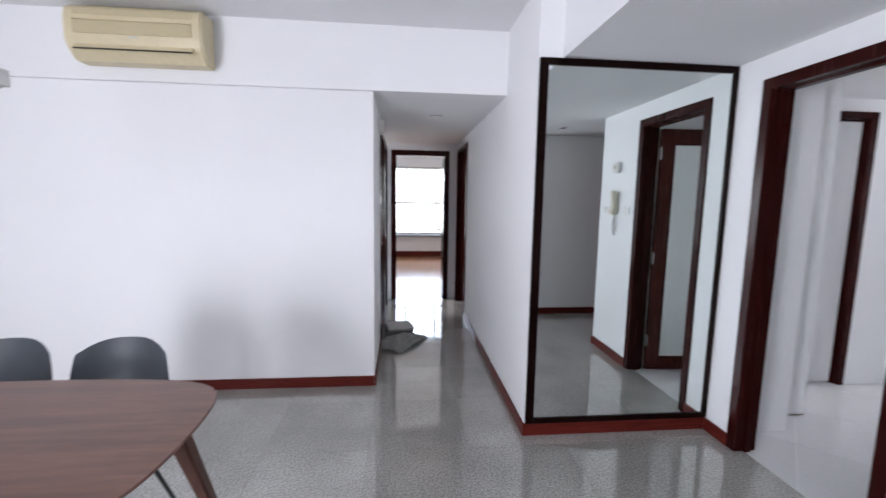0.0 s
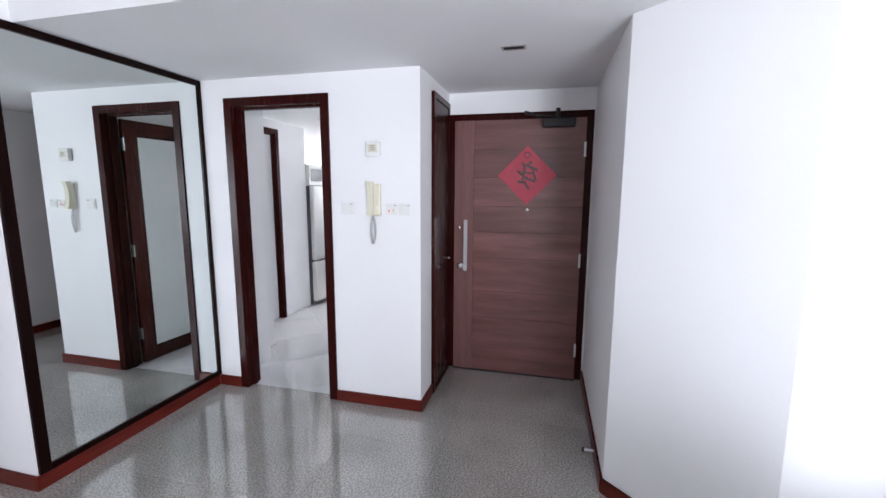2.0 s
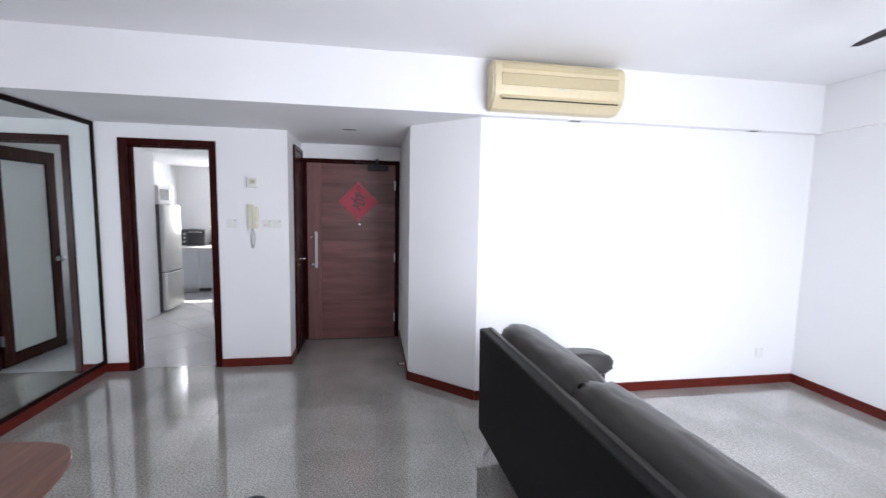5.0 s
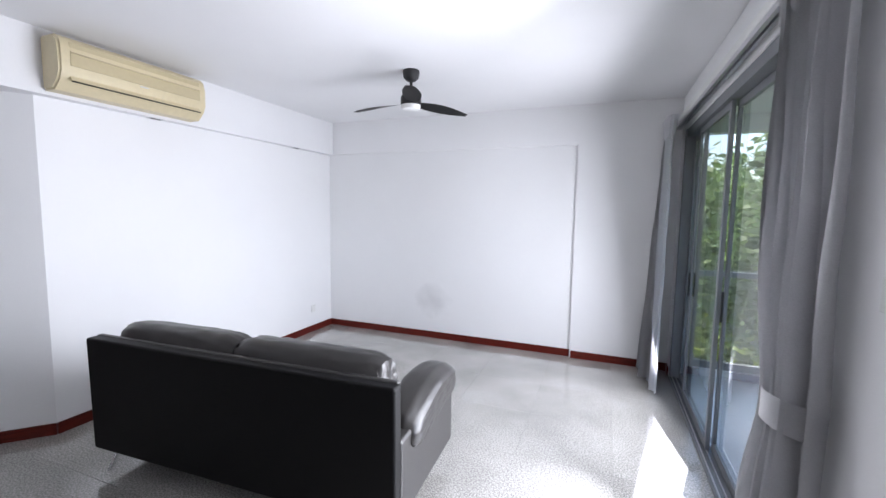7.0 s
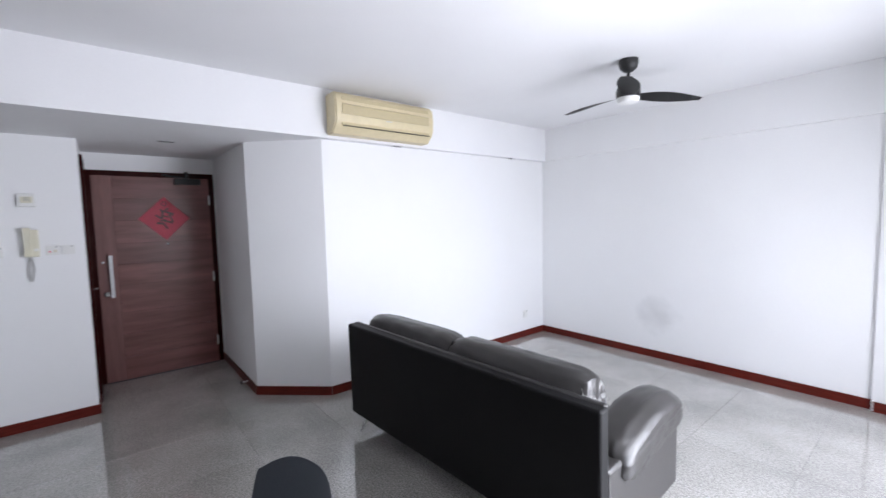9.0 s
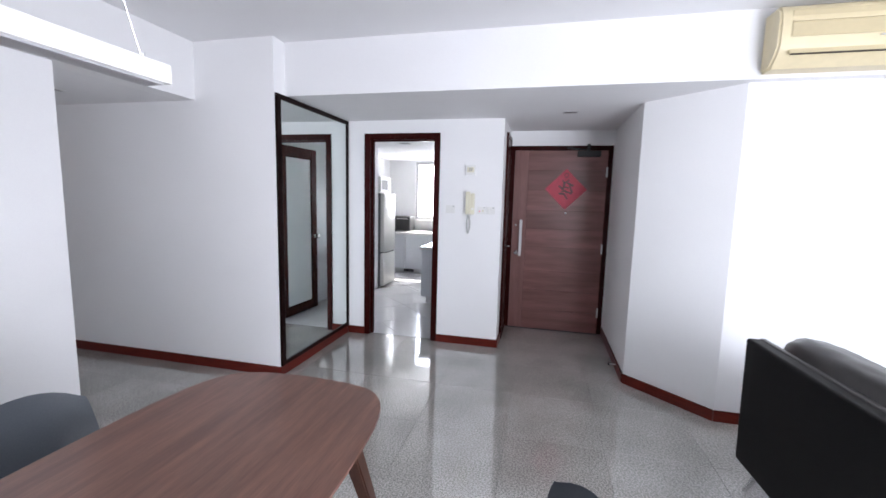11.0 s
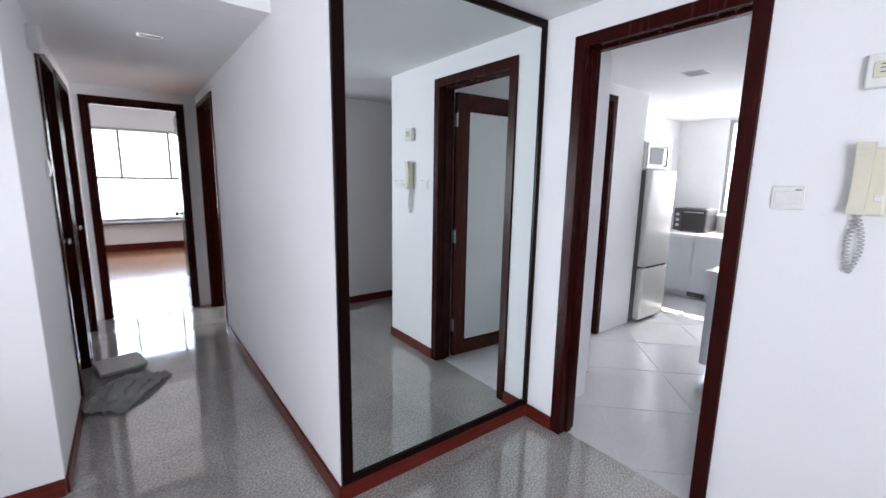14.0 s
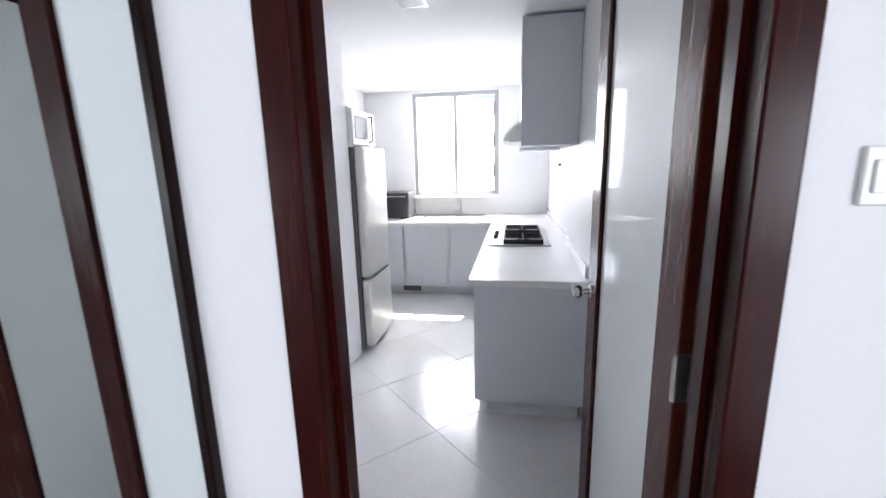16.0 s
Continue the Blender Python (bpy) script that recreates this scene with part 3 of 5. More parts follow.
# big framed mirror
e = thing("wall_mirror", "full-height mirror in a dark wooden frame on the skirting", "mirror", pose(0, MIRROR_Y, 0))
y0, y1 = -0.024, -0.002
part("frame_stile", soft_box(0.650, 0.702, y0, y1, 0.082, 2.287, 0.004), MIRRORWOOD, e)
part("frame_stile", soft_box(1.838, 1.866, y0, y1, 0.082, 2.287, 0.004), MIRRORWOOD, e)
part("frame_rail", soft_box(0.702, 1.838, y0, y1, 0.082, 0.116, 0.004), MIRRORWOOD, e)
part("frame_rail", soft_box(0.702, 1.838, y0, y1, 2.248, 2.287, 0.004), MIRRORWOOD, e)
part("glass", boxes((0.70, 1.84, -0.012, -0.006, 0.114, 2.25)), MIRROR, e)


# ---------------------------------------------------------------- entrance fittings
def plate(name, y0, y1, z0, z1, x, face, label, rockers=1, category="switch"):
    """A wall plate on a wall facing face (-1: towards -x, +1: towards +x) with rockers."""
    e = thing(name, label, category, pose(x, 0.5 * (y0 + y1), 0.5 * (z0 + z1), 0, 0, 180 if face > 0 else 0))
    w, h = y1 - y0, z1 - z0
    part("plate", soft_box(-0.009, 0, -w / 2, w / 2, -h / 2, h / 2, 0.003), PLASTIC, e)
    k = (w * 0.8) / rockers
    for i in range(rockers):
        a = -w * 0.4 + i * k
        part("rocker", soft_box(-0.0135, -0.008, a + 0.002, a + k - 0.002, -h * 0.28, h * 0.28, 0.002), PLASTIC, e)
    part("name_strip", boxes((-0.0098, -0.009, -w * 0.38, -w * 0.2, h * 0.32, h * 0.38)), GREYFRAME, e)
    return e


KX = KITCHEN_X
plate("light_switch", 1.016, 1.111, 1.360, 1.442, KX, -1, "white plastic wall switch beside the kitchen door")
sw = plate("light_switch", 0.703, 0.787, 1.362, 1.436, KX, -1, "white double wall switch with small coloured stickers", 2)
part("sticker", boxes((-0.0145, -0.0136, 0.012, 0.022, -0.018, -0.004)), PAPER, sw, "small red sticker")
part("sticker", boxes((-0.0145, -0.0136, -0.020, -0.010, -0.016, 0.004)), CREAM, sw, "small yellow sticker")
plate("light_switch", 0.612, 0.697, 1.362, 1.436, KX, -1, "white wall switch near the corner", 3)
plate("light_switch", -0.826, -0.730, 1.356, 1.444, WEST, 1, "white wall switch beside the curtain")
plate("wall_socket", -3.84, -3.765, 0.25, 0.345, EAST, -1, "white wall socket above the skirting", 1, "socket")
bell = thing("door_bell_box", "cream plastic chime box above the intercom", "door bell", pose(KX, 0.864, 1.792))
part("casing", soft_box(-0.035, 0, -0.05, 0.05, -0.05, 0.05, 0.006), PLASTIC, bell)
part("cover", soft_box(-0.038, -0.033, -0.034, 0.034, -0.022, 0.026, 0.004), PALECREAM, bell, "yellowed cover")
for z in (-0.008, 0.004, 0.015):
    part("slot", boxes((-0.0395, -0.0378, -0.018, 0.018, z, z + 0.004)), GREYFRAME, bell)
ph = thing("intercom_phone", "cream intercom handset with a coiled cord", "intercom", pose(KX, 0.86, 1.46))
part("cradle", soft_box(-0.03, 0, -0.042, 0.042, -0.105, 0.105, 0.008), PALECREAM, ph)
bm = bmesh.new()
for i in range(11):
    z = -0.10 + 0.02 * i
    bulge = 0.016 * abs(z / 0.1) ** 2
    box(bm, -0.05 - bulge, -0.026, -0.004 + 0.004, 0.040, z, z + 0.0201)
bmesh.ops.remove_doubles(bm, verts=bm.verts[:], dist=0.0002)
part("handset", bm, PALECREAM, ph)
part("door_button", soft_box(-0.034, -0.028, -0.034, -0.014, -0.06, -0.04, 0.002), PLASTIC, ph)
cord = bpy.data.curves.new("cord", "CURVE")
cord.dimensions, cord.bevel_depth, cord.bevel_resolution = "3D", 0.0022, 2
sp = cord.splines.new("POLY")
pts = []
for i in range(420):
    u = i / 419
    ang = u * math.pi * 2 * 30
    if u < 0.5:
        cy, cz = 0.018 + 0.012 * math.sin(u * math.pi * 2), -0.105 - 0.19 * (u / 0.5) ** 0.9
    else:
        cy, cz = 0.018 - 0.02 * math.sin((u - 0.5) * math.pi * 2), -0.295 + 0.19 * ((u - 0.5) / 0.5)
    pts.append((-0.018 + 0.0075 * math.cos(ang), cy + 0.0075 * math.sin(ang), cz))
sp.points.add(len(pts) - 1)
for p, q in zip(sp.points, pts):
    p.co = (*q, 1)
cord.materials.append(CORDGREY)
ob = new("cord", cord)
ob.parent = ph
# door stop on the skirting
e = thing("door_stop", "small steel door stop on the skirting", "door stop", pose(1.62, ENTRY_S + 0.013, 0.05))
bm = bmesh.new()
tube(bm, (0, 0, 0), (0, 0.055, 0), 0.008)
part("shaft", bm, STEEL, e, "", True)
bm = bmesh.new()
tube(bm, (0, 0.055, 0), (0, 0.068, 0), 0.014)
part("rubber_tip", bm, BLACK, e, "", True)


def ceiling_spot(x, y, z, label, w=0.12, d=0.08):
    """A small rectangular recessed downlight, unlit."""
    e = thing("recessed_downlight", label, "ceiling light", pose(x, y, z), "downlights")
    part("trim", boxes((-w / 2, w / 2, -d / 2, -d / 2 + 0.012, -0.004, 0), (-w / 2, w / 2, d / 2 - 0.012, d / 2, -0.004, 0), (-w / 2, -w / 2 + 0.012, -d / 2 + 0.012, d / 2 - 0.012, -0.004, 0), (w / 2 - 0.012, w / 2, -d / 2 + 0.012, d / 2 - 0.012, -0.004, 0)), STEEL, e)
    part("lamp", soft_box(-w / 2 + 0.012, w / 2 - 0.012, -d / 2 + 0.012, d / 2 - 0.012, -0.002, 0, 0.0008, 1), BLACK if z == SOFFIT_Z else GREYFRAME, e)


ceiling_spot(1.668, -0.04, SOFFIT_Z, "small dark recessed downlight over the entrance", 0.07, 0.13)
ceiling_spot(0.185, 3.765, HALL_Z, "small recessed downlight in the hallway", 0.13, 0.07)
ceiling_spot(0.832, -1.85, SOFFIT_Z, "small recessed downlight under the beam", 0.07, 0.11)
ceiling_spot(0.832, -3.50, SOFFIT_Z, "small recessed downlight under the beam", 0.07, 0.11)
ceiling_spot(3.573, 2.144, KITCHEN_Z, "square recessed kitchen downlight", 0.16, 0.16)
ceiling_spot(4.95, 2.18, KITCHEN_Z, "square recessed kitchen downlight", 0.16, 0.16)


# ---------------------------------------------------------------- air conditioners
SLOT_SHADE = mat("dark_brown_slot_shade", (0.03, 0.025, 0.018), 0.6, bump=0.0)
def air_conditioner(m, label, w=1.0, h=0.30, d=0.19):
    """A wall unit along local x, its back on local y = 0, facing -y, hung from its top at z = 0."""
    e = thing("air_conditioner", label, "air conditioner", m, "wall air conditioners")
    prof = [(0, 0), (-d * 0.72, 0), (-d * 0.93, -0.03), (-d, -0.085), (-d, -h * 0.66), (-d * 0.86, -h * 0.83), (-d * 0.55, -h), (0, -h)]
    bm = bmesh.new()
    k = len(prof)
    ends = [[bm.verts.new((x, y, z)) for y, z in prof] for x in (-w / 2, w / 2)]
    bm.faces.new(ends[0])
    bm.faces.new(ends[1][::-1])
    for i in range(k):
        bm.faces.new((ends[0][i], ends[0][(i + 1) % k], ends[1][(i + 1) % k], ends[1][i]))
    bmesh.ops.bevel(bm, geom=[ed for ed in bm.edges if abs(ed.verts[0].co.x - ed.verts[1].co.x) < 1e-5], offset=0.012, segments=3, affect="EDGES")
    part("casing", bm, CREAM, e, "", True)
    a = w / 2 - 0.06
    part("front_grille", soft_box(-a, a, -d - 0.006, -d + 0.01, -0.185, -0.105, 0.003), CREAMDARK, e)
    part("front_grille", soft_box(-a, a, -d + 0.003, -d + 0.03, -0.095, -0.04, 0.003), CREAMDARK, e)
    part("moulding", soft_box(-a, a, -d - 0.012, -d + 0.01, -0.104, -0.094, 0.003), CREAM, e)
    tilt = Matrix.Translation((0, -d * 0.93, -h * 0.76)) @ pose(0, 0, 0, -38, 0, 0)
    bm = bmesh.new()
    box(bm, -a, a, -0.006, 0.004, -0.03, 0.026, tilt)
    part("louvre", bm, CREAM, e)
    # solid bars; the shade of slot and joint is put into their colour
    bm = bmesh.new()
    box(bm, -a, a, -0.004, 0.004, -0.036, -0.031, tilt)
    part("outlet_gap", bm, SLOT_SHADE, e, "solid dark bar for the shade in the air outlet slot")
    bm = bmesh.new()
    box(bm, -a, a, -0.0075, 0.002, 0.0265, 0.0295, tilt)
    part("panel_joint", bm, SLOT_SHADE, e)
    part("badge", boxes((-0.03, 0.03, -d - 0.008, -d - 0.001, -0.202, -0.195)), STEEL, e)


air_conditioner(pose(0.787, -1.615, 2.648, 0, 0, -90), "yellowed cream wall air conditioner on the living room beam", 1.02, 0.335, 0.19)
air_conditioner(pose(-1.83, NORTH - 0.043, 2.665, 0, 0, 0), "yellowed cream wall air conditioner over the dining wall", 0.83, 0.33, 0.19)


# ---------------------------------------------------------------- ceiling fan
def ceiling_fan():
    e = thing("ceiling_fan", "black three-bladed ceiling fan with a white light", "ceiling fan", pose(-1.09, -2.61, CEIL_Z))
    bm = bmesh.new()
    lathe(bm, [(0.066, 0), (0.068, -0.02), (0.06, -0.06), (0.035, -0.082), (0.016, -0.088)], 28)
    part("canopy", bm, BLACK, e, "", True)
    bm = bmesh.new()
    tube(bm, (0, 0, -0.085), (0, 0, -0.15), 0.011)
    part("down_rod", bm, BLACK, e, "", True)
    bm = bmesh.new()
    lathe(bm, [(0.03, -0.125), (0.04, -0.14), (0.05, -0.165), (0.078, -0.20), (0.084, -0.22), (0.084, -0.262), (0.08, -0.27)], 30)
    part("motor_housing", bm, mat("black_satin", (0.02, 0.02, 0.022), 0.3, bump=0.0), e, "", True)
    bm = bmesh.new()
    lathe(bm, [(0.078, -0.271), (0.078, -0.288), (0.066, -0.303), (0.03, -0.309)], 28)
    part("light_diffuser", bm, PLASTIC, e, "white opal light cover", True)
    for ang in (114.4, 234.4, -5.6):
        bm = bmesh.new()
        n = 14
        rows = []
        for i in range(n + 1):
            u = i / n
            r = 0.06 + 0.50 * u
            wide = 0.012 + 0.062 * math.sin(math.pi * min(1, (u * 0.86 + 0.09))) ** 0.8
            lift = -0.258 + 0.012 * u - 0.035 * u * u + 0.02 * max(0, u - 0.75)
            off = 0.015 * math.sin(u * 2.6)
            tw = -radians(16 - 10 * u)
            rows.append([bm.verts.new((r, off + s * wide * math.cos(tw), lift + s * wide * math.sin(tw))) for s in (-1, -0.33, 0.33, 1)])
        for p, q in zip(rows, rows[1:]):
            for j in range(3):
                bm.faces.new((p[j], q[j], q[j + 1], p[j + 1]))
        bmesh.ops.solidify(bm, geom=bm.faces[:], thickness=0.007)
        bl = part("blade", bm, BLACK, e, "", True)
        bl.matrix_basis = pose(0, 0, 0, 0, 0, ang)


ceiling_fan()


# ---------------------------------------------------------------- sofa
def cushion(w, d, h, sag=0.0, puff=0.35, seed=0):
    """A puffed leather cushion centred on the origin with creased ends."""
    bm = bmesh.new()
    bmesh.ops.create_cube(bm, size=2)
    bmesh.ops.subdivide_edges(bm, edges=bm.edges[:], cuts=17, use_grid_fill=True)
    for v in bm.verts:
        x, y, z = v.co
        m = max(abs(y), abs(z))
        r = (abs(y) ** 3 + abs(z) ** 3) ** (1 / 3)
        k = (m / r if r > 0 else 1) * (1 - 0.13 * abs(x) ** 9)
        p = Vector((x * (1 - 0.025 * (y * y + z * z)), y * k, z * k))
        wr = noise.noise(Vector((p.x * 6 + seed, p.y * 5, p.z * 5))) * 0.03
        edge = max(0, abs(p.x) - 0.82) / 0.18
        wr += edge * 0.035 * noise.noise(Vector((p.x * 9 + seed, p.y * 14, p.z * 14)))
        p *= 1 + wr
        v.co = Vector((p.x * w / 2, p.y * d / 2, p.z * h / 2 - sag * (1 - x * x)))
    return bm


def sofa():
    e = thing("sofa", "dark grey leather two-seat sofa, its back to the dining table", "sofa", pose(-0.795, -0.988, 0, 0, 0, 2.75))
    # local: +x to the sofa's length, back plane at y = 0, seat towards -y
    L = 0.995
    bm = soft_box(-L, L, -0.075, 0.0, 0.13, 0.812, 0.014, 3)
    for v in bm.verts:
        v.co.y += -0.05 * (0.812 - v.co.z) * 0.3
    part("back_panel", bm, FABRICBACK, e, "plain black leatherette back")
    part("back_piping", soft_box(-L + 0.01, L - 0.01, -0.09, -0.055, 0.79, 0.818, 0.01, 3), LEATHER, e)
    part("seat_base", soft_box(-L + 0.12, L - 0.12, -0.83, -0.077, 0.14, 0.30, 0.015, 3), LEATHER, e)
    for s in (-1, 1):
        a = part("arm", soft_box(min(s * (L - 0.12), s * L), max(s * (L - 0.12), s * L), -0.86, -0.077, 0.13, 0.53, 0.018, 3), LEATHER, e)
        bm = cushion(0.21, 0.70, 0.17, 0, seed=3 * s)
        for v in bm.verts:
            t = (v.co.y + 0.35) / 0.7
            v.co.z += -0.10 * max(0, t - 0.45) ** 1.3 * 1.6
            out = v.co.x * s
            if out > 0.03:
                v.co.z -= 0.55 * (out - 0.03)
        pad = part("arm_pad", bm, LEATHER, a, "puffed leather arm pad", True)
        pad.matrix_basis = pose(s * (L - 0.075), -0.535, 0.575)
    for s in (-1, 1):
        c = part("seat_cushion", cushion(0.86, 0.66, 0.21, -0.01, seed=s), LEATHER, e, "", True)
        c.matrix_basis = pose(s * 0.432, -0.52, 0.375)
        c = part("back_cushion", cushion(0.885, 0.26, 0.48, 0, seed=7 * s), LEATHER, e, "puffed leather back cushion with creased ends", True)
        c.matrix_basis = pose(s * 0.432 - 0.005, -0.175, 0.652, 8, 0, 0)
    for x, y, sx, sy in ((-0.86, -0.07, -1, 1), (0.86, -0.07, 1, 1), (-0.86, -0.76, -1, -1), (0.86, -0.76, 1, -1)):
        bm = bmesh.new()
        tube(bm, (x, y, 0.135), (x + 0.035 * sx, y + 0.045 * sy, 0.0), 0.017, 0.011, 14)
        part("leg", bm, CHROME, e, "short chrome leg", True)


sofa()


# ---------------------------------------------------------------- dining table and chairs
def dining_table():
    e = thing("dining_table", "walnut dining table with bowed ends and splayed legs", "table", pose(-1.53, 1.06, 0))
    hx, hy = 0.76, 0.43
    out = []
    n = 96
    for i in range(n):
        a = 2 * math.pi * i / n
        c, s = math.cos(a), math.sin(a)
        p = 6.5
        r = (abs(c) ** p + abs(s) ** p) ** (-1 / p)
        x, y = r * c, r * s
        out.append((x * hx * (1 - 0.065 * y * y), y * hy * (1 - 0.09 * x * x)))
    bm = bmesh.new()
    rings = []
    for f, z in ((0.93, 0.715), (0.985, 0.732), (1.0, 0.742), (0.997, 0.75)):
        rings.append([bm.verts.new((x * f, y * f, z)) for x, y in out])
    for p, q in zip(rings, rings[1:]):
        for i in range(n):
            bm.faces.new((p[i], p[(i + 1) % n], q[(i + 1) % n], q[i]))
    bm.faces.new(rings[0][::-1])
    bm.faces.new(rings[-1])
    part("tabletop", bm, TABLEWOOD, e, "", True)
    part("apron", boxes((-0.55, 0.55, -0.27, -0.25, 0.655, 0.716), (-0.55, 0.55, 0.25, 0.27, 0.655, 0.716), (-0.57, -0.55, -0.27, 0.27, 0.655, 0.716), (0.55, 0.57, -0.27, 0.27, 0.655, 0.716)), TABLELEG, e)
    for sx in (-1, 1):
        for sy in (-1, 1):
            bm = bmesh.new()
            top, foot = Vector((sx * 0.56, sy * 0.24, 0.715)), Vector((sx * 0.70, sy * 0.39, 0))
            a = [bm.verts.new(top + Vector((dx * 0.034, dy * 0.034, 0))) for dx, dy in ((-1, -1), (1, -1), (1, 1), (-1, 1))]
            b = [bm.verts.new(foot + Vector((dx * 0.017, dy * 0.017, 0))) for dx, dy in ((-1, -1), (1, -1), (1, 1), (-1, 1))]
            bm.faces.new(a)
            bm.faces.new(b[::-1])
            for i in range(4):
                bm.faces.new((a[i], b[i], b[(i + 1) % 4], a[(i + 1) % 4]))
            bmesh.ops.bevel(bm, geom=bm.edges[:], offset=0.006, segments=2, affect="EDGES")
            part("leg", bm, TABLELEG, e, "", True)


dining_table()


def dining_chair(m, label):
    """A moulded shell chair; it faces local +y, its back at -y."""
    e = thing("dining_chair", label, "chair", m, "dining chairs")
    bm = bmesh.new()
    n, k = 22, 13
    rows = []
    for i in range(n + 1):
        u = i / n
        # centre line: front lip, seat, curve, back
        if u < 0.45:
            y, z = 0.22 - 0.36 * (u / 0.45), 0.44 - 0.02 * math.sin(u / 0.45 * math.pi)
            half = 0.205 + 0.02 * u
        elif u < 0.62:
            a = (u - 0.45) / 0.17 * radians(78)
            y, z = -0.14 - 0.09 * math.sin(a), 0.44 + 0.09 * (1 - math.cos(a))
            half = 0.215
        else:
            w = (u - 0.62) / 0.38
            y, z = -0.228 - 0.055 * w, 0.51 + 0.315 * w
            half = 0.215 - 0.035 * w ** 2
        tip = max(0, (u - 0.9) / 0.1)
        tip0 = max(0, (0.06 - u) / 0.06)
        row = []
        for j in range(k):
            v = j / (k - 1) * 2 - 1
            side = abs(v) ** 2.2
            up = 0.055 * side * (1 - 0.3 * u) if u < 0.55 else 0.0
            fwd = 0.065 * side if u >= 0.45 else 0.065 * side * max(0, (u - 0.3) / 0.15)
            drop = -(tip ** 2) * 0.05 * abs(v) ** 3
            row.append(bm.verts.new((v * half * (1 - 0.10 * tip0 * tip0), y + fwd, z + up + drop - 0.02 * tip0)))
        rows.append(row)
    for p, q in zip(rows, rows[1:]):
        for j in range(k - 1):
            bm.faces.new((p[j], p[j + 1], q[j + 1], q[j]))
    bmesh.ops.solidify(bm, geom=bm.faces[:], thickness=0.009)
    part("shell", bm, SHELL, e, "grey moulded seat shell", True)
    part("under_frame", boxes((-0.13, 0.13, -0.12, 0.14, 0.395, 0.412)), BLACK, e)
    for sx in (-1, 1):
        for sy in (-1, 1):
            bm = bmesh.new()
            tube(bm, (sx * 0.11, 0.01 + sy * 0.11, 0.405), (sx * 0.21, 0.0 + sy * 0.21, 0.0), 0.012, 0.008, 10)
            part("leg", bm, BLACK, e, "thin black metal leg", True)


dining_chair(pose(-1.375, 1.50, 0, 0, 0, 180), "grey moulded dining chair pushed against the far table side")
dining_chair(pose(-1.865, 1.51, 0, 0, 0, 180), "grey moulded dining chair pushed against the far table side")
dining_chair(pose(-1.44, 0.235, 0, 0, 0, 15), "grey moulded dining chair turned slightly from the table")


# pendant bar over the table
e = thing("pendant_light", "white linear pendant bar hung on thin wires", "pendant lamp", pose(-1.85, 1.18, 0.03))
part("bar", soft_box(-0.55, 0.55, -0.04, 0.04, 1.765, 1.815, 0.004), PLASTIC, e)
part("diffuser", boxes((-0.53, 0.53, -0.03, 0.03, 1.760, 1.765)), LINING, e)
for s in (-1, 1):
    bm = bmesh.new()
    tube(bm, (s * 0.50, 0, 1.815), (s * 0.22, 0, CEIL_Z - 0.03), 0.0015, seg=6)
    part("wire", bm, STEEL, e)
    bm = bmesh.new()
    tube(bm, (s * 0.50, 0, 1.813), (s * 0.50, 0, 1.835), 0.006, seg=10)
    part("wire_grip", bm, STEEL, e)
part("ceiling_rose", soft_box(-0.26, 0.26, -0.03, 0.03, CEIL_Z - 0.055, CEIL_Z - 0.03, 0.004), PLASTIC, e)

# ---------------------------------------------------------------- balcony doors, curtains
SL_X = WEST - 0.06
e = thing("balcony_sliding_door", "grey aluminium sliding glass balcony door", "sliding door", pose(SL_X, 0, 0))
e["kind"] = "structure"
part("outer_frame", boxes((-0.06, 0.06, -3.95, -3.90, 0, 2.36), (-0.06, 0.06, -1.15, -1.10, 0, 2.36), (-0.05, 0.05, -3.90, -1.15, 2.29, 2.36), (-0.06, 0.06, -3.90, -1.15, 0.0, 0.022)), GREYFRAME, e)
part("track", boxes((-0.035, -0.028, -3.90, -1.15, 0.022, 0.032), (0.006, 0.013, -3.90, -1.15, 0.022, 0.032), (0.04, 0.046, -3.90, -1.15, 0.022, 0.032)), STEEL, e)


def sash(y0, y1, x, handle=None):
    s = part("sash", boxes((x - 0.012, x + 0.012, y0, y0 + 0.038, 0.034, 2.285), (x - 0.012, x + 0.012, y1 - 0.038, y1, 0.034, 2.285), (x - 0.012, x + 0.012, y0 + 0.038, y1 - 0.038, 0.034, 0.09), (x - 0.012, x + 0.012, y0 + 0.038, y1 - 0.038, 2.24, 2.285)), GREYFRAME, e)
    g = part("pane", boxes((x - 0.003, x + 0.003, y0 + 0.034, y1 - 0.034, 0.086, 2.245)), PANE, s)
    g.visible_shadow = False
    if handle:
        part("pull", soft_box(x + 0.015, x + 0.028, handle - 0.012, handle + 0.012, 0.9, 1.1, 0.003), BLACK, s)


sash(-3.90, -3.46, -0.03)
sash(-3.49, -2.57, 0.01, -3.46)
sash(-2.60, -1.60, -0.03, -2.57)
sash(-1.62, -1.15, 0.01)

# curtain tracks on the wall above the opening
e = thing("curtain_rail", "white curtain pelmet with grey double tracks", "curtain rail", pose(WEST, 0, 0))
part("pelmet", soft_box(0.0, 0.075, -4.10, -0.88, 2.415, 2.47, 0.012, 3), PLASTIC, e)
for x in (0.028, 0.062):
    part("track", soft_box(x - 0.011, x + 0.011, -4.08, -0.90, 2.385, 2.414, 0.003), STEEL, e)


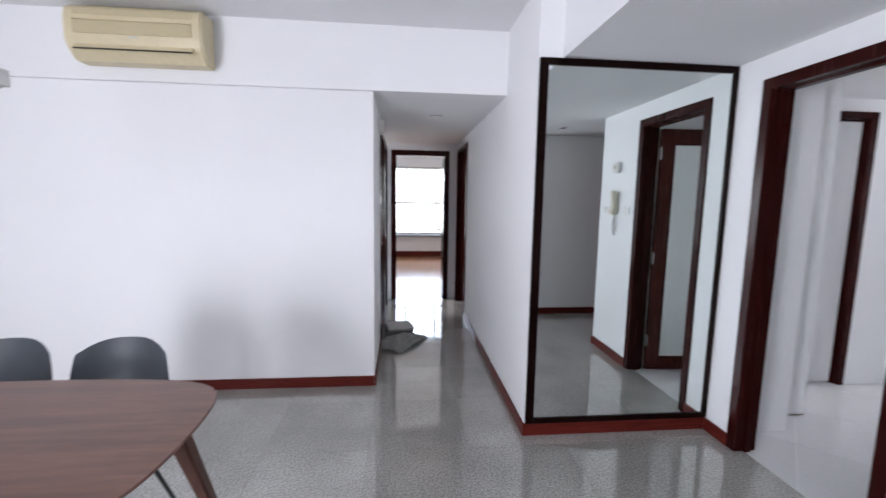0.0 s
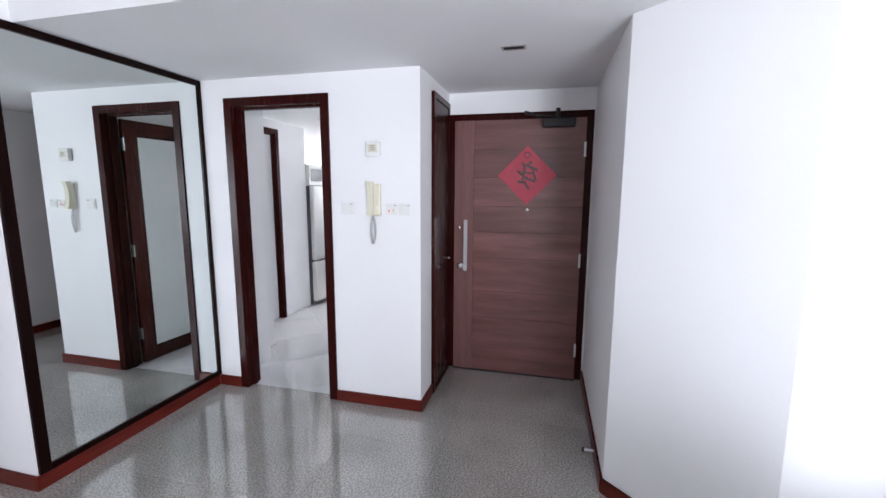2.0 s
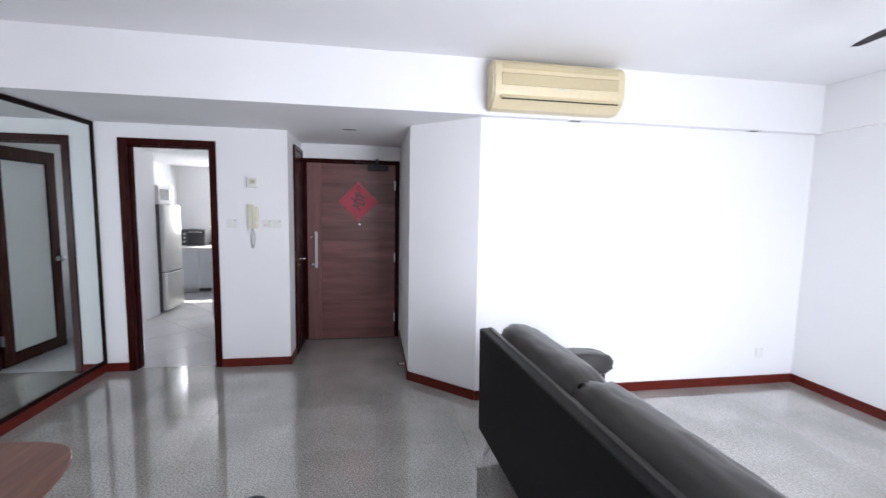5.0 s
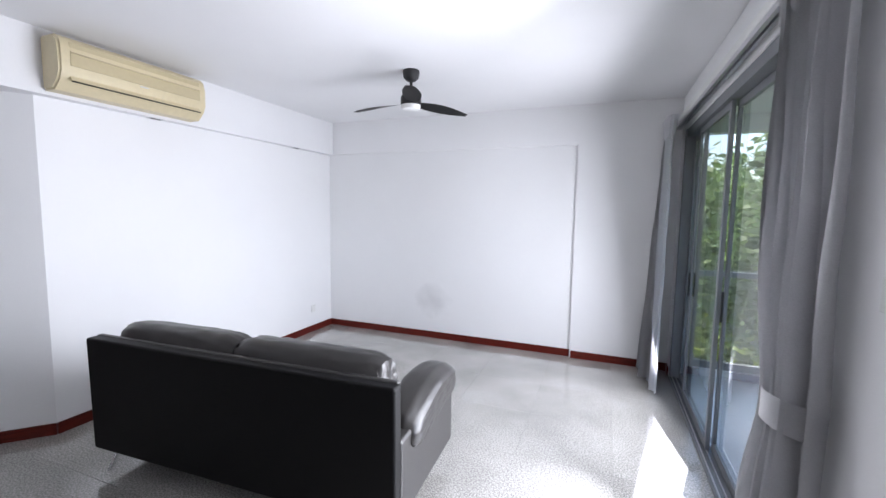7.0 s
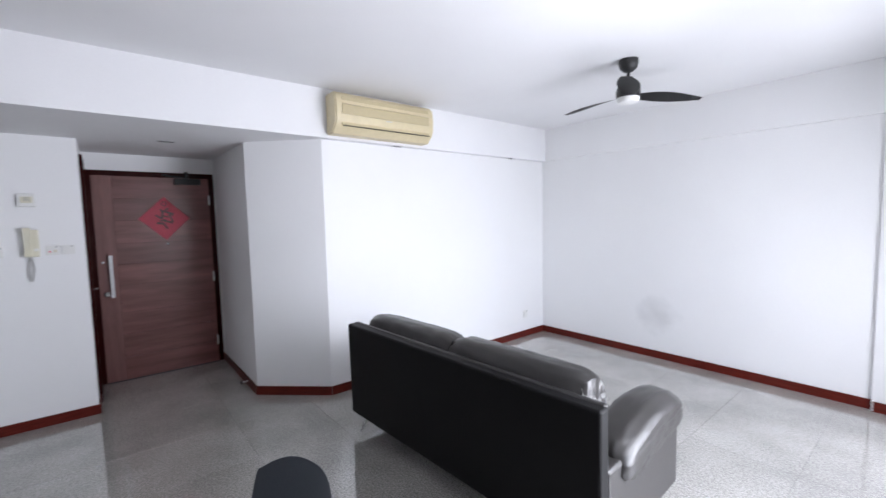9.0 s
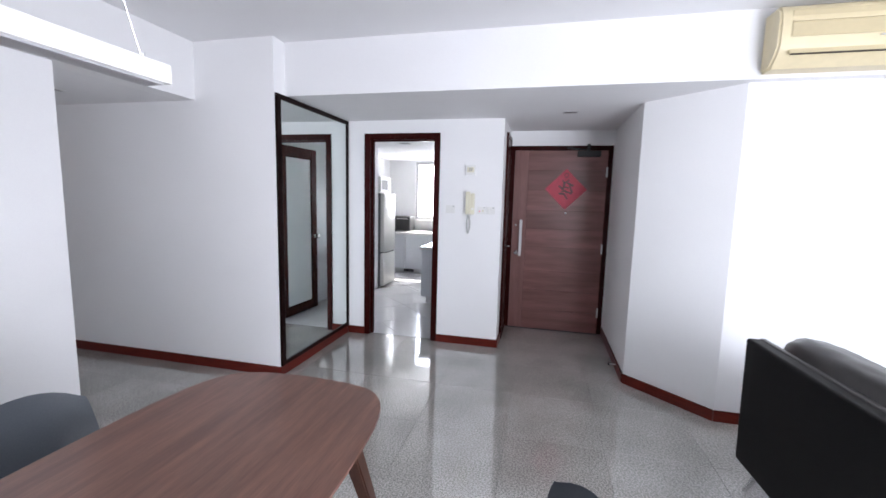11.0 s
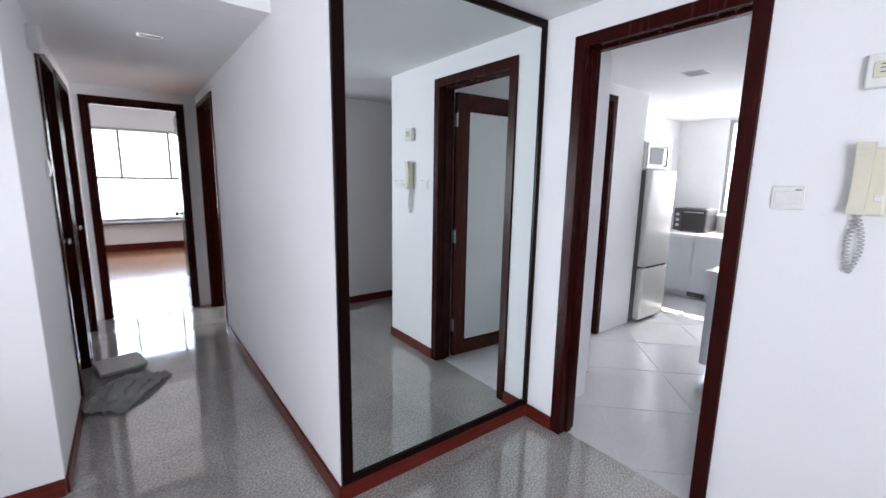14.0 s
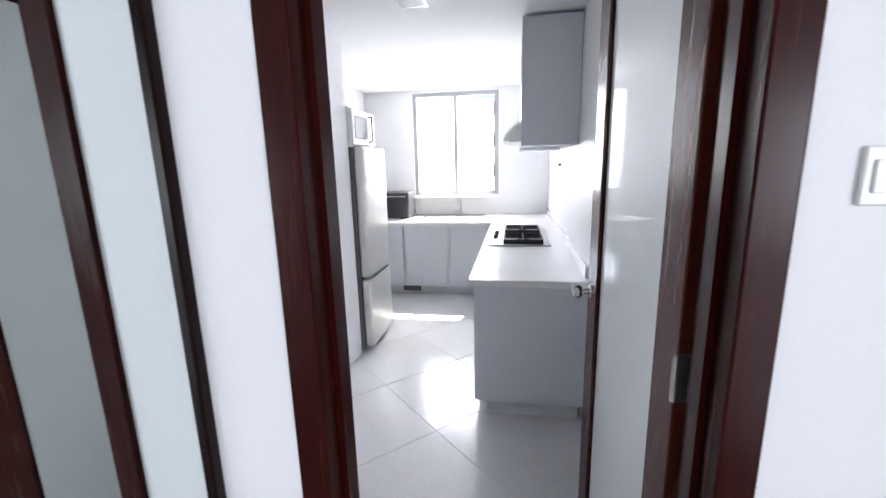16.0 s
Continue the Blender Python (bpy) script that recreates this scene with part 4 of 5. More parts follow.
def curtain(name, y0, y1, x, z0, z1, folds, material, label, tie=None, flare=0.0, amp=0.035, shift=0.0, lean=0.0):
    """A hanging pleated curtain along y, gathered at the top and, if tied, at the height tie."""
    ce = thing(name, label, "curtain", pose(x, 0, 0))
    bm = bmesh.new()
    nu, nv = folds * 10, 36
    rows = []
    for i in range(nv + 1):
        v = i / nv
        z = z1 + (z0 - z1) * v
        squeeze = 1.0
        if tie is not None:
            squeeze = 1 - 0.36 * math.exp(-((z - tie) / 0.3) ** 2)
        head = max(0, 1 - v / 0.05)
        row = []
        for j in range(nu + 1):
            u = j / nu
            ph_ = u * folds * 2 * math.pi + 0.6 * noise.noise(Vector((u * 3, v * 1.2, folds)))
            a = amp * (0.55 + 0.6 * v) * (1 - 0.5 * head) * (0.75 + 0.5 * noise.noise(Vector((u * 7, 3.3, 1.7))))
            mid = 0.5 * (y0 + y1) + shift * v
            y = mid + ((u - 0.5) * squeeze + 0.5 * (1 - squeeze)) * (y1 - y0) * (1 + flare * v * v)
            dx = a * math.sin(ph_) + 0.012 * noise.noise(Vector((u * 5, v * 5, 2.2)))
            row.append(bm.verts.new((dx + 0.02 * head * math.sin(ph_ * 2) + lean * v, y + 0.5 * a * math.cos(ph_ * 1.0), z)))
        rows.append(row)
    for p, q in zip(rows, rows[1:]):
        for j in range(nu):
            bm.faces.new((p[j], p[j + 1], q[j + 1], q[j]))
    bmesh.ops.solidify(bm, geom=bm.faces[:], thickness=0.003)
    part("cloth", bm, material, ce, "", True)
    # gathered heading
    bm = bmesh.new()
    for j in range(folds * 2):
        y = y0 + (j + 0.5) / (folds * 2) * (y1 - y0)
        tube(bm, (0.008 * (-1) ** j, y - 0.014, z1 - 0.15), (0.014 * (-1) ** j, y + 0.012, z1 + 0.012), 0.014, 0.026, 8)
    part("pleat_heading", bm, material, ce, "", True)
    if tie is not None:
        half = (y1 - y0) * 0.5 * 0.7
        mid = y1 - half + 0.02
        bm = bmesh.new()
        n = 20
        ring = []
        for i in range(n):
            a = 2 * math.pi * i / n
            ring.append([bm.verts.new((0.058 * math.cos(a), mid + half * math.sin(a), tie + dz + 0.02 * math.sin(a))) for dz in (-0.05, 0.05)])
        for i in range(n):
            bm.faces.new((ring[i][0], ring[(i + 1) % n][0], ring[(i + 1) % n][1], ring[i][1]))
        bmesh.ops.solidify(bm, geom=bm.faces[:], thickness=0.004)
        part("tie_band", bm, material, ce, "", True)
    return ce


curtain("curtain", -1.37, -0.93, WEST + 0.085, 0.03, 2.405, 5, CURTAIN, "grey curtain gathered with a tie band", tie=0.98, amp=0.07)
curtain("curtain", -4.10, -3.76, WEST + 0.13, 0.03, 2.405, 5, CURTAIN, "grey curtain drawn to the corner", flare=0.2, amp=0.06, lean=0.10)
curtain("sheer_curtain", -3.80, -3.44, WEST + 0.17, 0.03, 2.395, 5, LINING, "white curtain lining drawn aside", flare=0.1, amp=0.03, lean=0.02)

# ---------------------------------------------------------------- balcony
setting("balcony_floor", boxes((-4.75, WEST - 0.12, -4.30, 0.6, -0.15, -0.012)), KTILE, "pale tiled balcony floor", "floor")
setting("balcony_ceiling", boxes((-4.75, WEST - 0.12, -4.30, 0.6, 2.52, 2.66), (-4.75, WEST - 0.12, -4.30, -4.18, 2.36, 2.52), (-4.75, -4.63, -4.18, 0.6, 2.36, 2.52)), CEIL, "white painted balcony ceiling", "ceiling")
setting("balcony_wall", boxes((-4.75, WEST - 0.12, 0.6, 0.72, -0.15, 2.66)), WHITE, "white balcony end wall", "wall")


def balustrade(a, b):
    """A glazed metal rail from plan point a to b."""
    e = thing("balcony_railing", "grey metal balcony railing with glass panels", "railing")
    a, b = Vector((*a, 0)), Vector((*b, 0))
    d = (b - a).normalized()
    n = max(1, round((b - a).length / 1.1))
    side = Vector((-d.y, d.x, 0))

    def bar(name, p, q, wide, z0, z1, material):
        bm = bmesh.new()
        prism(bm, [tuple((p + side * wide).xy), tuple((p - side * wide).xy), tuple((q - side * wide).xy), tuple((q + side * wide).xy)], z0, z1)
        return part(name, bm, material, e)

    bar("hand_rail", a, b, 0.03, 0.985, 1.035, GREYFRAME)
    bar("bottom_rail", a, b, 0.025, 0.06, 0.13, GREYFRAME)
    bar("kerb", a, b, 0.06, -0.012, 0.058, CEIL)
    for i in range(n + 1):
        p = a + (b - a) * i / n
        bar("post", p - d * 0.02, p + d * 0.02, 0.02, 0.058, 0.985, GREYFRAME)
    for i in range(n):
        p, q = a + (b - a) * (i / n) + d * 0.03, a + (b - a) * ((i + 1) / n) - d * 0.03
        g = bar("pane", p, q, 0.004, 0.135, 0.98, PANE)
        g.visible_shadow = False


balustrade((WEST - 0.13, -4.23), (-4.66, -4.23))
balustrade((-4.69, -4.18), (-4.69, 0.58))

# ---------------------------------------------------------------- kitchen
WT = 0.82


def base_unit(x0, x1, y0, y1, front, label, doors=1, z1=WT - 0.04):
    """A floor cabinet on a plinth. front: 'n' faces +y, 'w' faces -x."""
    e = thing("kitchen_cabinet", label, "kitchen cabinet", None, "kitchen base cabinets")
    if front == "n":
        part("body", boxes((x0, x1, y0, y1 - 0.02, 0.10, z1)), CABINET, e)
        part("plinth", boxes((x0 + 0.04, x1, y0 + 0.02, y1 - 0.07, 0.003, 0.10)), PLINTH, e)
        k = (x1 - x0) / doors
        for i in range(doors):
            d = part("door", soft_box(x0 + i * k + 0.002, x0 + (i + 1) * k - 0.002, y1 - 0.019, y1, 0.105, z1 - 0.003, 0.002), CABINET, e)
            part("finger_pull", boxes((x0 + i * k + 0.01, x0 + (i + 1) * k - 0.01, y1 - 0.004, y1 + 0.012, z1 - 0.014, z1 - 0.006)), STEEL, d)
    else:
        part("body", boxes((x0 + 0.02, x1, y0, y1, 0.10, z1)), CABINET, e)
        part("plinth", boxes((x0 + 0.07, x1, y0, y1, 0.003, 0.10)), PLINTH, e)
        k = (y1 - y0) / doors
        for i in range(doors):
            d = part("door", soft_box(x0, x0 + 0.019, y0 + i * k + 0.002, y0 + (i + 1) * k - 0.002, 0.105, z1 - 0.003, 0.002), CABINET, e)
            part("finger_pull", boxes((x0 - 0.012, x0 + 0.004, y0 + (i + 1) * k - 0.02, y0 + (i + 1) * k - 0.012, 0.3, z1 - 0.02)), STEEL, d)


PLINTH = mat("pale_grey_plinth", (0.62, 0.63, 0.65), 0.4, bump=0.0)
for x0, x1 in ((3.345, 4.00), (4.00, 4.70), (4.70, 5.52)):
    base_unit(x0, x1, 1.205, 1.80, "n", "pale grey kitchen base cabinet under a white worktop")
for y0, y1 in ((1.80, 2.29), (2.29, 2.79), (2.79, 3.39)):
    base_unit(5.52, 6.20, y0, y1, "w", "pale grey kitchen base cabinet under the window")
e = thing("plinth_grille", "small black grille in the cabinet plinth", "grille", pose(5.585, 2.72, 0.03))
part("grille", soft_box(-0.006, 0.003, -0.10, 0.10, 0, 0.055, 0.002), BLACK, e)
for i in range(4):
    part("slat", boxes((-0.010, -0.006, -0.09, 0.09, 0.009 + i * 0.011, 0.014 + i * 0.011)), GREYFRAME, e)
wt = thing("worktop", "white stone L-shaped kitchen worktop", "worktop", pose(0, 0, WT))
part("slab", soft_box(3.325, 6.225, 1.203, 1.825, -0.04, 0.0, 0.003), COUNTER, wt)
part("slab", soft_box(5.49, 6.225, 1.826, 3.395, -0.04, -0.0005, 0.003), COUNTER, wt)
part("upstand", soft_box(3.40, 6.22, 1.201, 1.215, 0.0005, 0.07, 0.002), COUNTER, wt)

hob = thing("gas_hob", "steel gas hob with black pan supports on the worktop", "hob", pose(4.64, 1.54, WT))
part("plate", soft_box(-0.40, 0.40, -0.22, 0.24, 0.0005, 0.012, 0.004), STEEL, hob)
for x in (-0.22, 0.22):
    bm = bmesh.new()
    lathe(bm, [(0.055, 0.012), (0.055, 0.02), (0.04, 0.026), (0.03, 0.032)], 20, Matrix.Translation((x, -0.02, 0)))
    part("burner", bm, BLACK, hob, "", True)
    bm = boxes(*[(x - 0.15, x + 0.15, y - 0.006, y + 0.006, 0.034, 0.046) for y in (-0.16, -0.02, 0.12)], *[(x + dx - 0.006, x + dx + 0.006, -0.166, 0.126, 0.012, 0.0465) for dx in (-0.144, 0.144)], (x - 0.006, x + 0.006, -0.166, 0.126, 0.0345, 0.047))
    part("pan_support", bm, BLACK, hob)
for i in range(4):
    bm = bmesh.new()
    lathe(bm, [(0.018, 0.012), (0.017, 0.03), (0.012, 0.034)], 14, Matrix.Translation((-0.12 + 0.08 * i, 0.195, 0)))
    part("control_knob", bm, BLACK, hob, "", True)


def wall_unit(x0, x1, label, z0=1.53, z1=2.27, deep=0.345):
    e = thing("kitchen_wall_cabinet", label, "wall cabinet", None, "kitchen wall cabinets")
    y0 = 1.203
    part("body", boxes((x0, x1, y0, y0 + deep - 0.02, z0, z1)), CABINET, e)
    d = part("door", soft_box(x0 + 0.002, x1 - 0.002, y0 + deep - 0.019, y0 + deep, z0 - 0.004, z1, 0.002), CABINET, e)
    part("edge_trim", boxes((x0 + 0.002, x0 + 0.008, y0 + deep + 0.0005, y0 + deep + 0.003, z0, z1)), STEEL, d)


for x0, x1 in ((3.90, 4.28), (5.06, 5.55)):
    wall_unit(x0, x1, "pale grey kitchen wall cabinet")
wall_unit(4.281, 5.059, "pale grey wall cabinet above the cooker hood", 1.75)
hood = thing("cooker_hood", "slim pale cooker hood under the wall cabinets", "cooker hood", pose(4.67, 1.203, 1.58))
bm = bmesh.new()
prof = [(0, 0.168), (0.30, 0.168), (0.46, 0.05), (0.47, 0.0), (0, 0)]
ends = [[bm.verts.new((x, y, z)) for y, z in prof] for x in (-0.385, 0.385)]
bm.faces.new(ends[0])
bm.faces.new(ends[1][::-1])
for i in range(5):
    bm.faces.new((ends[0][i], ends[0][(i + 1) % 5], ends[1][(i + 1) % 5], ends[1][i]))
part("canopy", bm, PLASTIC, hood)
part("filter", boxes((-0.34, 0.34, 0.05, 0.43, -0.006, 0.0)), STEEL, hood)

fr = thing("fridge", "silver two-door fridge standing in the alcove", "fridge", pose(4.325, 3.015, 0))
FRIDGE = mat("silver_fridge_coat", (0.66, 0.65, 0.62), 0.3, 0.55, vary=0.03, fine=90, fine_vary=0.04, bump=0.0)
DARKSIDE = mat("dark_grey_fridge_side", (0.10, 0.10, 0.105), 0.4, bump=0.0)
part("cabinet", soft_box(-0.26, 0.26, -0.29, 0.34, 0.03, 1.565, 0.006), DARKSIDE, fr)
for z0, z1 in ((0.045, 0.585), (0.60, 1.565)):
    bm = soft_box(-0.258, 0.258, -0.365, -0.293, z0, z1, 0.018, 4)
    d = part("door", bm, FRIDGE, fr, "brushed silver fridge door", True)
part("grip", soft_box(-0.20, 0.20, -0.369, -0.36, 0.586, 0.599, 0.002), BLACK, fr)
for x in (-0.21, 0.21):
    part("foot", boxes((x - 0.02, x + 0.02, -0.25, -0.21, 0.002, 0.032)), BLACK, fr)

mw = thing("microwave", "white microwave oven on top of the fridge", "microwave", pose(4.305, 2.90, 1.567))
part("case", soft_box(-0.24, 0.24, -0.16, 0.18, 0.0, 0.275, 0.006), PLASTIC, mw)
d = part("door", soft_box(-0.232, 0.12, -0.185, -0.161, 0.012, 0.263, 0.006), PLASTIC, mw)
part("window", soft_box(-0.19, 0.07, -0.188, -0.184, 0.06, 0.215, 0.004), DARKSIDE, d)
bm = bmesh.new()
tube(bm, (0.095, -0.215, 0.04), (0.095, -0.215, 0.235), 0.008)
tube(bm, (0.095, -0.215, 0.045), (0.095, -0.18, 0.045), 0.007)
tube(bm, (0.095, -0.215, 0.23), (0.095, -0.18, 0.23), 0.007)
part("handle", bm, BLACK, d, "", True)
part("control_panel", soft_box(0.125, 0.232, -0.182, -0.161, 0.012, 0.263, 0.004), STEEL, mw)

ov = thing("toaster_oven", "dark grey countertop oven by the window", "oven", pose(5.98, 2.98, WT))
part("case", soft_box(-0.17, 0.17, -0.20, 0.20, 0.012, 0.30, 0.01), mat("dark_metal", (0.06, 0.06, 0.065), 0.4, bump=0.0), ov)
d = part("door", soft_box(-0.188, -0.171, -0.195, 0.09, 0.03, 0.28, 0.004), BLACK, ov)
part("handle", soft_box(-0.205, -0.195, -0.17, 0.07, 0.25, 0.262, 0.003), STEEL, d)
for z in (0.08, 0.15, 0.22):
    bm = bmesh.new()
    tube(bm, (-0.185, 0.145, z), (-0.171, 0.145, z), 0.02)
    part("dial", bm, STEEL, ov, "", True)
for y in (-0.1, 0.1):
    part("foot", boxes((-0.15, -0.12, y - 0.015, y + 0.015, 0.0, 0.013), (0.12, 0.15, y - 0.015, y + 0.015, 0.0, 0.013)), BLACK, ov)

sink = thing("kitchen_sink", "steel sink let into the worktop under the window", "sink", pose(5.86, 2.28, WT))
part("rim", boxes((-0.24, 0.24, -0.36, -0.34, 0.0005, 0.004), (-0.24, 0.24, 0.34, 0.36, 0.0005, 0.004), (-0.24, -0.22, -0.34, 0.34, 0.0005, 0.004), (0.22, 0.24, -0.34, 0.34, 0.0005, 0.004)), CHROME, sink)
part("basin", boxes((-0.22, 0.22, -0.34, 0.34, 0.0005, 0.002)), STEEL, sink)
tap = thing("kitchen_tap", "chrome swan-neck kitchen tap", "tap", pose(6.12, 2.22, WT))
bm = bmesh.new()
pts = [(0, 0, 0), (0, 0, 0.20)] + [(-0.085 + 0.085 * math.cos(a), 0, 0.20 + 0.085 * math.sin(a)) for a in [radians(18 * i) for i in range(1, 11)]] + [(-0.17, 0, 0.15)]
for a, b in zip(pts, pts[1:]):
    tube(bm, a, b, 0.011)
part("spout", bm, CHROME, tap, "", True)
bm = bmesh.new()
tube(bm, (0, 0, 0), (0, 0, 0.04), 0.024)
tube(bm, (0, 0.02, 0.05), (0, 0.09, 0.08), 0.007)
part("lever", bm, CHROME, tap, "", True)
e = thing("sill_shelf", "steel rack along the window sill", "rack", pose(6.16, 2.35, 1.03))
part("shelf", soft_box(-0.06, 0.065, -0.45, 0.45, 0.0, 0.014, 0.003), PLASTIC, e)
e = thing("wall_hook", "small black hook on the tiled wall", "hook", pose(4.9, 1.203, 1.40))
part("hook", soft_box(-0.025, 0.025, 0, 0.02, -0.01, 0.01, 0.004), BLACK, e)


def window(name, m, w, h, bars, label, sill=True, wide=0.045, transom=None):
    """A window in local x (width) and z, in a wall along local x; bars: x places of uprights."""
    e = thing(name, label, "window", m)
    e["kind"] = "structure"
    f = part("window_frame", boxes((-w / 2, -w / 2 + wide, -0.04, 0.04, 0, h), (w / 2 - wide, w / 2, -0.04, 0.04, 0, h), (-w / 2 + wide, w / 2 - wide, -0.04, 0.04, h - wide, h), (-w / 2 + wide, w / 2 - wide, -0.04, 0.04, 0, wide)), FRAMEGREY, e)
    for x in bars:
        part("mullion", soft_box(x - 0.022, x + 0.022, -0.03, 0.03, transom + 0.022 if transom else wide, h - wide, 0.003), FRAMEGREY, e)
    if transom:
        part("transom", soft_box(-w / 2 + wide, w / 2 - wide, -0.032, 0.032, transom - 0.022, transom + 0.022, 0.003), FRAMEGREY, e)
    xs = [-w / 2 + wide, *bars, w / 2 - wide]
    low = transom + 0.018 if transom else wide - 0.004
    lights = [(a + 0.018, b - 0.018, low, h - wide + 0.004) for a, b in zip(xs, xs[1:])]
    if transom:
        lights.append((-w / 2 + wide - 0.004, w / 2 - wide + 0.004, wide - 0.004, transom - 0.018))
    for a, b, z0, z1 in lights:
        g = part("pane", boxes((a, b, -0.003, 0.003, z0, z1)), PANE, e)
        g.visible_shadow = False
    if sill:
        part("window_sill", soft_box(-w / 2 - 0.02, w / 2 + 0.02, -0.11, -0.041, -0.03, 0.0, 0.004), COUNTER, e)
    return e


FRAMEGREY = mat("light_grey_aluminium", (0.42, 0.43, 0.44), 0.4, 0.3, bump=0.0)
window("window_kitchen", pose(6.29, 2.29, 1.06, 0, 0, -90), 1.02, 1.19, (0.0,), "grey aluminium sliding kitchen window", sill=False)
# unseen window, added as the side room's source of light
window("window_side_room_unseen", pose(2.66, 4.95, 1.0, 0, 0, -90), 1.0, 1.1, (0.0,), "unseen grey aluminium window added to light the side room", sill=False)
window("window_bedroom", pose(0.5, 10.46, 0.56), 3.2, 1.70, (-1.05, -0.55, 0.22, 1.0), "wide grey aluminium bedroom window", transom=0.80)
part("sill_bar", soft_box(-1.1, 2.1, 10.28, 10.40 - 0.001, 0.50, 0.545, 0.004), GREYFRAME, bpy.data.objects["window_bedroom"]).matrix_parent_inverse = bpy.data.objects["window_bedroom"].matrix_basis.inverted()

# ---------------------------------------------------------------- hallway clutter
bm = bmesh.new()
n = 26
vs = {}
for i in range(n + 1):
    for j in range(n + 1):
        u, v = i / n * 2 - 1, j / n * 2 - 1
        r = 1 + 0.18 * noise.noise(Vector((u * 2, v * 2, 4)))
        hgt = 0.075 * max(0, 1 - (u * u + v * v) * 0.62) * (0.6 + 0.9 * abs(noise.noise(Vector((u * 3.1, v * 3.1, 9))))) + 0.02 * noise.noise(Vector((u * 8, v * 8, 1)))
        vs[i, j] = bm.verts.new((u * 0.17 * r + 0.05 * v, v * 0.26 * r, max(0.004, hgt + 0.008)))
for i in range(n):
    for j in range(n):
        bm.faces.new((vs[i, j], vs[i + 1, j], vs[i + 1, j + 1], vs[i, j + 1]))
bmesh.ops.solidify(bm, geom=bm.faces[:], thickness=0.004)
RAG = mat("pale_grey_cloth", (0.60, 0.60, 0.57), 0.9, vary=0.2, big=6, fine=200, fine_vary=0.2, bump=0.2)
ob = part("floor_cloth", bm, RAG, None, "", True)
ob.matrix_basis = pose(-0.145, 3.92, 0, 0, 0, -20)
tagged(ob, "crumpled pale grey cloth heaped on the hallway floor", "cloth")
e = thing("cardboard_sheet", "flat pale carton lying on the hallway floor", "carton", pose(-0.17, 4.42, 0, 0, 0, 12))
part("carton", soft_box(-0.13, 0.15, -0.12, 0.12, 0.001, 0.05, 0.003), mat("pale_card", (0.55, 0.54, 0.52), 0.8, vary=0.08), e)
part("flap", soft_box(-0.13, 0.15, -0.18, -0.121, 0.044, 0.049, 0.001), RAG, e)
plate("light_switch", 3.74, 3.83, 1.42, 1.51, HALL_L, 1, "white wall switch in the hallway")
e = thing("wall_box", "small white junction box high on the hall wall", "box", pose(HALL_L, 3.72, 2.12))
part("box", soft_box(0, 0.05, -0.05, 0.05, -0.06, 0.06, 0.006), PLASTIC, e)

# ---------------------------------------------------------------- outside
GRASS = mat("lawn", (0.07, 0.11, 0.035), 0.9, vary=0.35, big=0.3, fine=4, fine_vary=0.3, bump=0.0, world=True)
setting("ground", boxes((-900, 900, -900, 900, -7.5, -7.0)), GRASS, "green lawn and roads far below", "ground")


def leaf_mat(name, c):
    """Foliage that lets part of the light through."""
    m = mat(name, c, 0.5, vary=0.35, big=1.1, fine=7, fine_vary=0.15, bump=0.0, world=True)
    nt = m.node_tree
    b = nt.nodes["Principled BSDF"]
    tr = nt.nodes.new("ShaderNodeBsdfTranslucent")
    mix = nt.nodes.new("ShaderNodeMixShader")
    mix.inputs[0].default_value = 0.5
    nt.links.new(b.inputs["Base Color"].links[0].from_socket, tr.inputs[0])
    nt.links.new(b.outputs[0], mix.inputs[1])
    nt.links.new(tr.outputs[0], mix.inputs[2])
    nt.links.new(mix.outputs[0], nt.nodes["Material Output"].inputs[0])
    return m


LEAVES = leaf_mat("green_foliage", (0.15, 0.22, 0.085))
LEAVES2 = leaf_mat("yellow_green_foliage", (0.21, 0.27, 0.045))
BARK = mat("grey_bark", (0.16, 0.13, 0.10), 0.9, vary=0.2, big=6, fine=30, fine_vary=0.3, bump=0.3)


